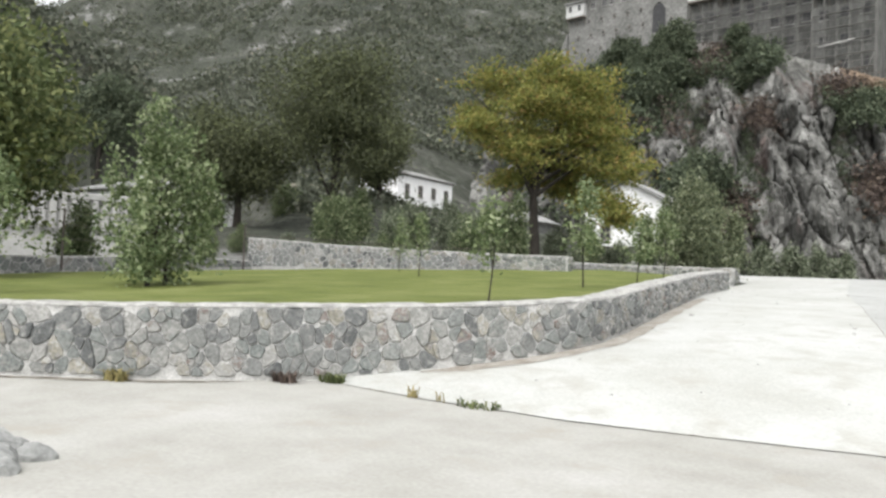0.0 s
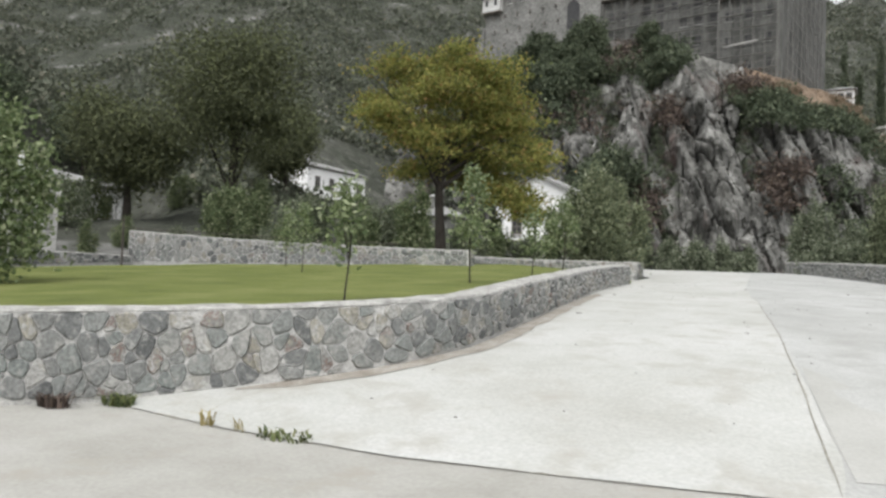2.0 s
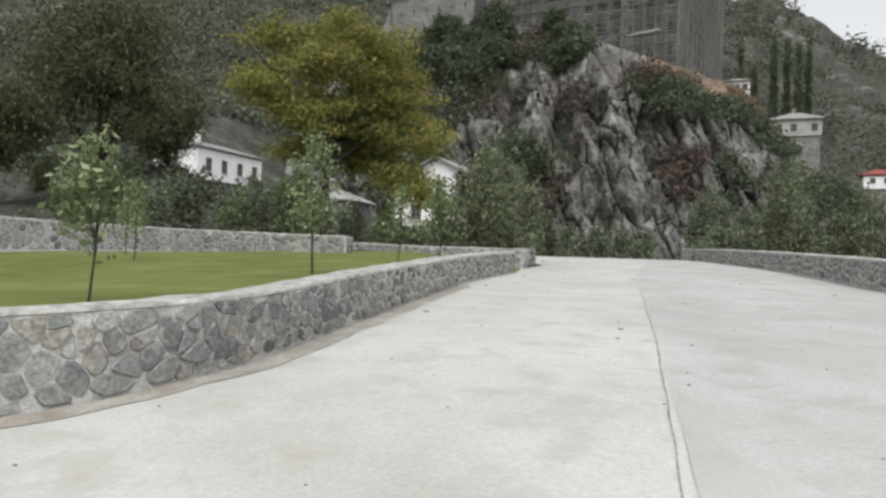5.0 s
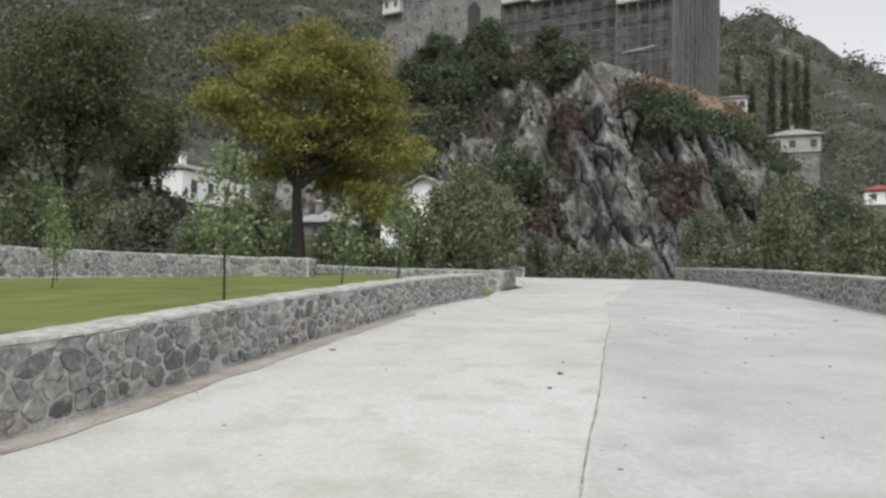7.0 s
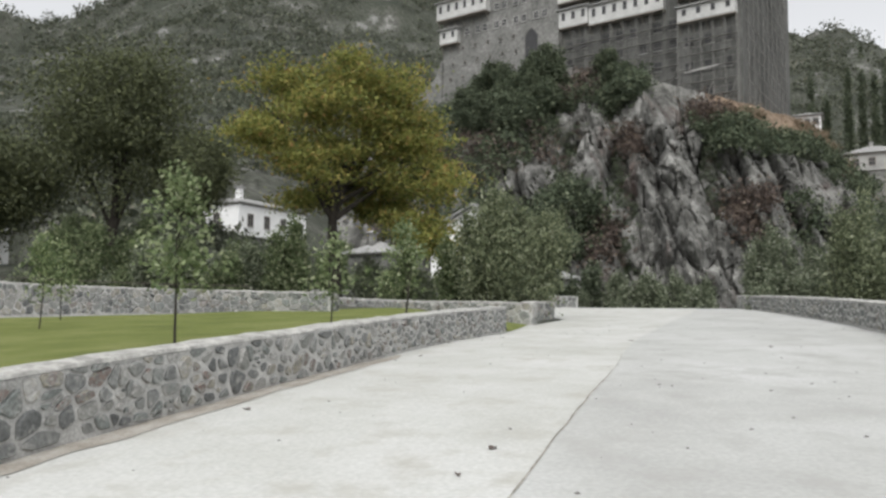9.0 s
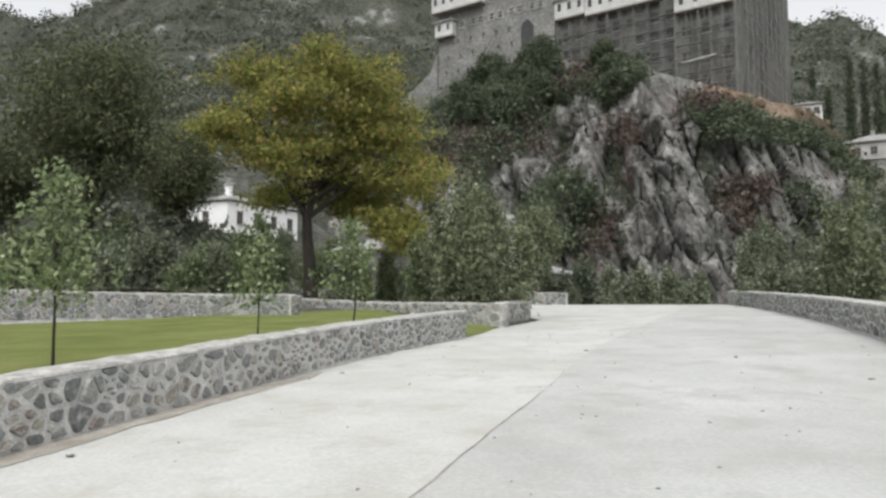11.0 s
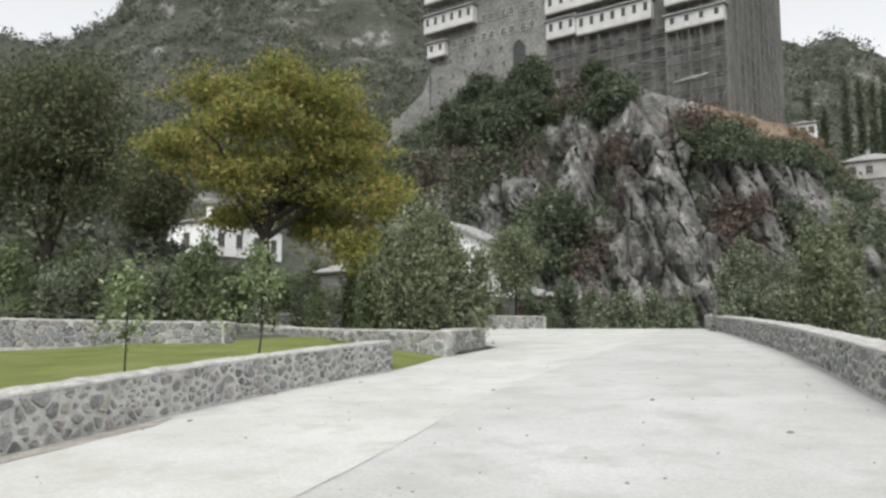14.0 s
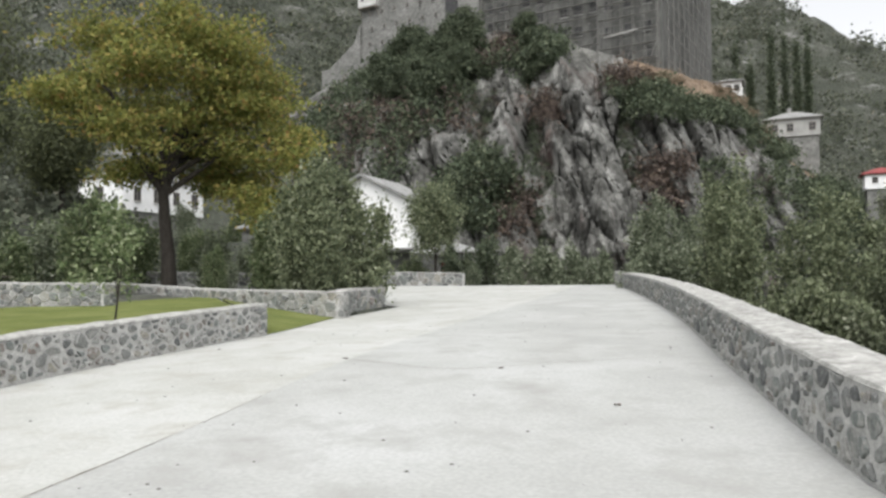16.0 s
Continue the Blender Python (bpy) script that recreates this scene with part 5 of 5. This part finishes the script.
# battered footing and terrace at the left corner
bm = bmesh.new()
prof = ((0.02, 49.5), (-1.4, 46.2), (-6.8, 42.6), (-7.2, 33), (0.02, 33))
ends = [[bm.verts.new((x, y, z)) for x, z in prof] for y in (-0.6, 9)]
bm.faces.new(ends[0][::-1])
bm.faces.new(ends[1])
for k in range(5):
    q = (k + 1) % 5
    bm.faces.new((ends[0][k], ends[0][q], ends[1][q], ends[1][k]))
part("buttress", bm, ASHLAR, mon, "sloping stone footing")
part("terrace", box_bm(-7.6, 8.0, -2.4, 0.5, 33, 41.6, 0.05), ASHLAR, mon, "pale stone terrace wall")
# arched recess: a flat panel whose dark colour stands in for its shade
bm = bmesh.new()
ring = [(-1.25, 0), (-1.25, 4.2)] + [(1.25 * math.cos(a), 4.2 + 1.25 * math.sin(a)) for a in np.linspace(math.pi, 0, 9)[1:-1]] + [(1.25, 4.2), (1.25, 0)]
outer = [bm.verts.new((x, -0.03, z)) for x, z in ring]
inner = [bm.verts.new((x * 0.97, 0.0, z * 0.99)) for x, z in ring]
bm.faces.new(outer)
for i in range(len(ring)):
    j = (i + 1) % len(ring)
    bm.faces.new((outer[i], inner[i], inner[j], outer[j]))
arch = part("arch", bm, DARK, mon, "tall arched recess, its shade a flat dark panel")
arch.location = (19.2, 0, 46.5)
bm = bmesh.new()
for i in range(1, len(ring) - 2):
    (xa, za), (xb, zb) = ring[i], ring[i + 1]
    box_bm(min(xa, xb) * 1.0 - 0.12, max(xa, xb) + 0.12, -0.16, 0.0, min(za, zb), max(za, zb) + 0.12, bm=bm)
part("surround", bm, ASHLAR, arch)
small, mid_win = None, None
for r, z in enumerate((45.6, 48.4, 51.2)):
    for c in range(8):
        x = 1.8 + 2.75 * c + (0.5 if r == 1 else 0)
        if abs(x - 19.2) < 2.0 or (r == 2 and x < 4.5):
            continue
        m = pose(x, 0, z)
        if small is None:
            small = window_unit(mon, m, 0.5, 0.75)
        else:
            copy_window(small, mon, m)
for z in (54.2, 57.6):
    for c in range(9):
        x = 5.4 + 2.05 * c + (0.4 if c % 2 else 0)
        if z > 57 and x < 11.5:
            continue
        m = pose(x, 0, z)
        if mid_win is None:
            mid_win = window_unit(mon, m, 0.9, 1.2, framemat=OLD_PLASTER)
        else:
            copy_window(mid_win, mon, m)


bay = None
for z in (41.2, 44.6, 47.6):
    for c in range(9):
        m = pose(26.2 + 2.15 * c + 0.3 * (c % 3), 1.2, z)
        if (c + int(z)) % 4 == 1:
            continue
        if bay is None:
            bay = window_unit(mon, m, 1.15, 1.35, framemat=NET)
        else:
            copy_window(bay, mon, m)
for z in (35.5, 39.5, 43.5):
    for x in (47.2, 50.2, 53.0):
        copy_window(bay, mon, pose(x, -1.0, z))


def balcony(x0, x1, z0, z1, out, nwin, y=0.0):
    b = part("balcony", box_bm(x0, x1, y - out, y + 0.1, z0, z1, 0.05), AGED_WHITE, mon, "overhanging white timber balcony")
    part("eave", box_bm(x0 - 0.3, x1 + 0.3, y - out - 0.4, y, z1, z1 + 0.25, 0.03), SLATE, b)
    part("floor_beam", box_bm(x0, x1, y - out - 0.06, y, z0 - 0.22, z0 - 0.004), FRAME, b)
    for k in range(nwin):
        x = x0 + (x1 - x0) * (k + 0.5) / nwin
        part("window", box_bm(x - 0.32, x + 0.32, y - out - 0.02, y - out, z0 + (z1 - z0) * 0.4, z0 + (z1 - z0) * 0.85), DARK, b)
    for k in range(nwin + 1):
        x = x0 + 0.15 + (x1 - x0 - 0.3) * k / nwin
        v, f = tube([(x, y + 0.05, z0 - 1.6), (x, y - out + 0.1, z0 - 0.2)], [0.09, 0.09], 4)
        raw("strut", v, f, FRAME, b)


balcony(-0.6, 10.5, 57.0, 60.2, 1.5, 6)
balcony(0.0, 4.0, 52.3, 54.9, 1.2, 2)
balcony(24.5, 30.0, 50.7, 53.7, 1.2, 3, 1.2)
balcony(30.2, 43.0, 50.1, 53.2, 1.4, 7, 1.2)
balcony(24.5, 43.0, 55.0, 58.0, 1.6, 9, 1.2)
balcony(45.8, 54.5, 46.4, 48.6, 1.2, 4, -1.0)
balcony(45.8, 53.0, 50.4, 52.8, 1.4, 4, -1.0)
balcony(-0.4, 23.0, 62.8, 65.8, 1.6, 11)

scaf = tagged(new("scaffolding"), "grey scaffolding of tubes and boards against the monastery wall", "scaffolding")
scaf.matrix_basis = pose(-66.4, 134.6, 0, 0, 0, -7.5)


def scaffold(x0, x1, y, z0, z1, nx, dz):
    v, f = tube([(0, 0, z0), (0, 0, z1)], [0.07, 0.07], 5)
    up = None
    for k in range(nx + 1):
        x = x0 + (x1 - x0) * k / nx
        for yy in (y, y + 0.9):
            if up is None:
                up = raw("upright", v, f, POLE, scaf)
                up.location = (x, yy, 0)
            else:
                share("upright", up, scaf, pose(x, yy, 0))
    rail = board = None
    z = z0 + dz
    while z < z1:
        if rail is None:
            v, f = tube([(x0 - 0.5, 0, 0), (x1 + 0.5, 0, 0)], [0.05, 0.05], 5)
            rail = raw("ledger", v, f, POLE, scaf)
            rail.location = (0, y - 0.1, z)
            board = part("board", box_bm(x0, x1, 0.3, 0.8, -0.03, 0.03), POLE, scaf)
            board.location = (0, y, z - 0.9)
        else:
            share("ledger", rail, scaf, pose(0, y - 0.1, z))
            share("board", board, scaf, pose(0, y, z - 0.9))
        z += dz
    for k in range(0, nx, 2):
        xa, xb = x0 + (x1 - x0) * k / nx, x0 + (x1 - x0) * (k + 1) / nx
        v, f = tube([(xa, y - 0.15, z0 + 1), (xb, y - 0.15, z0 + 1 + 2 * dz)], [0.06, 0.06], 4)
        raw("brace", v, f, POLE, scaf)


scaffold(25, 45.2, 0.0, 35, 49.8, 9, 2.2)
scaffold(45.8, 54.6, -2.2, 31, 46, 5, 2.2)
v, f = tube([(47, -2.5, 38.2), (52, -2.6, 38.6)], [0.14, 0.14], 5)
raw("plank", v, f, OLD_PLASTER, scaf, "pale plank")
for k in range(9):
    v, f = tube([(L + 0.4, 0.5 + 3.2 * k, 30), (L + 0.4, 0.5 + 3.2 * k, 60)], [0.09, 0.09], 5)
    raw("upright", v, f, POLE, scaf)
for k in range(12):
    v, f = tube([(L + 0.45, -1, 32 + 2.2 * k), (L + 0.45, 27, 32 + 2.2 * k)], [0.07, 0.07], 5)
    raw("ledger", v, f, POLE, scaf)
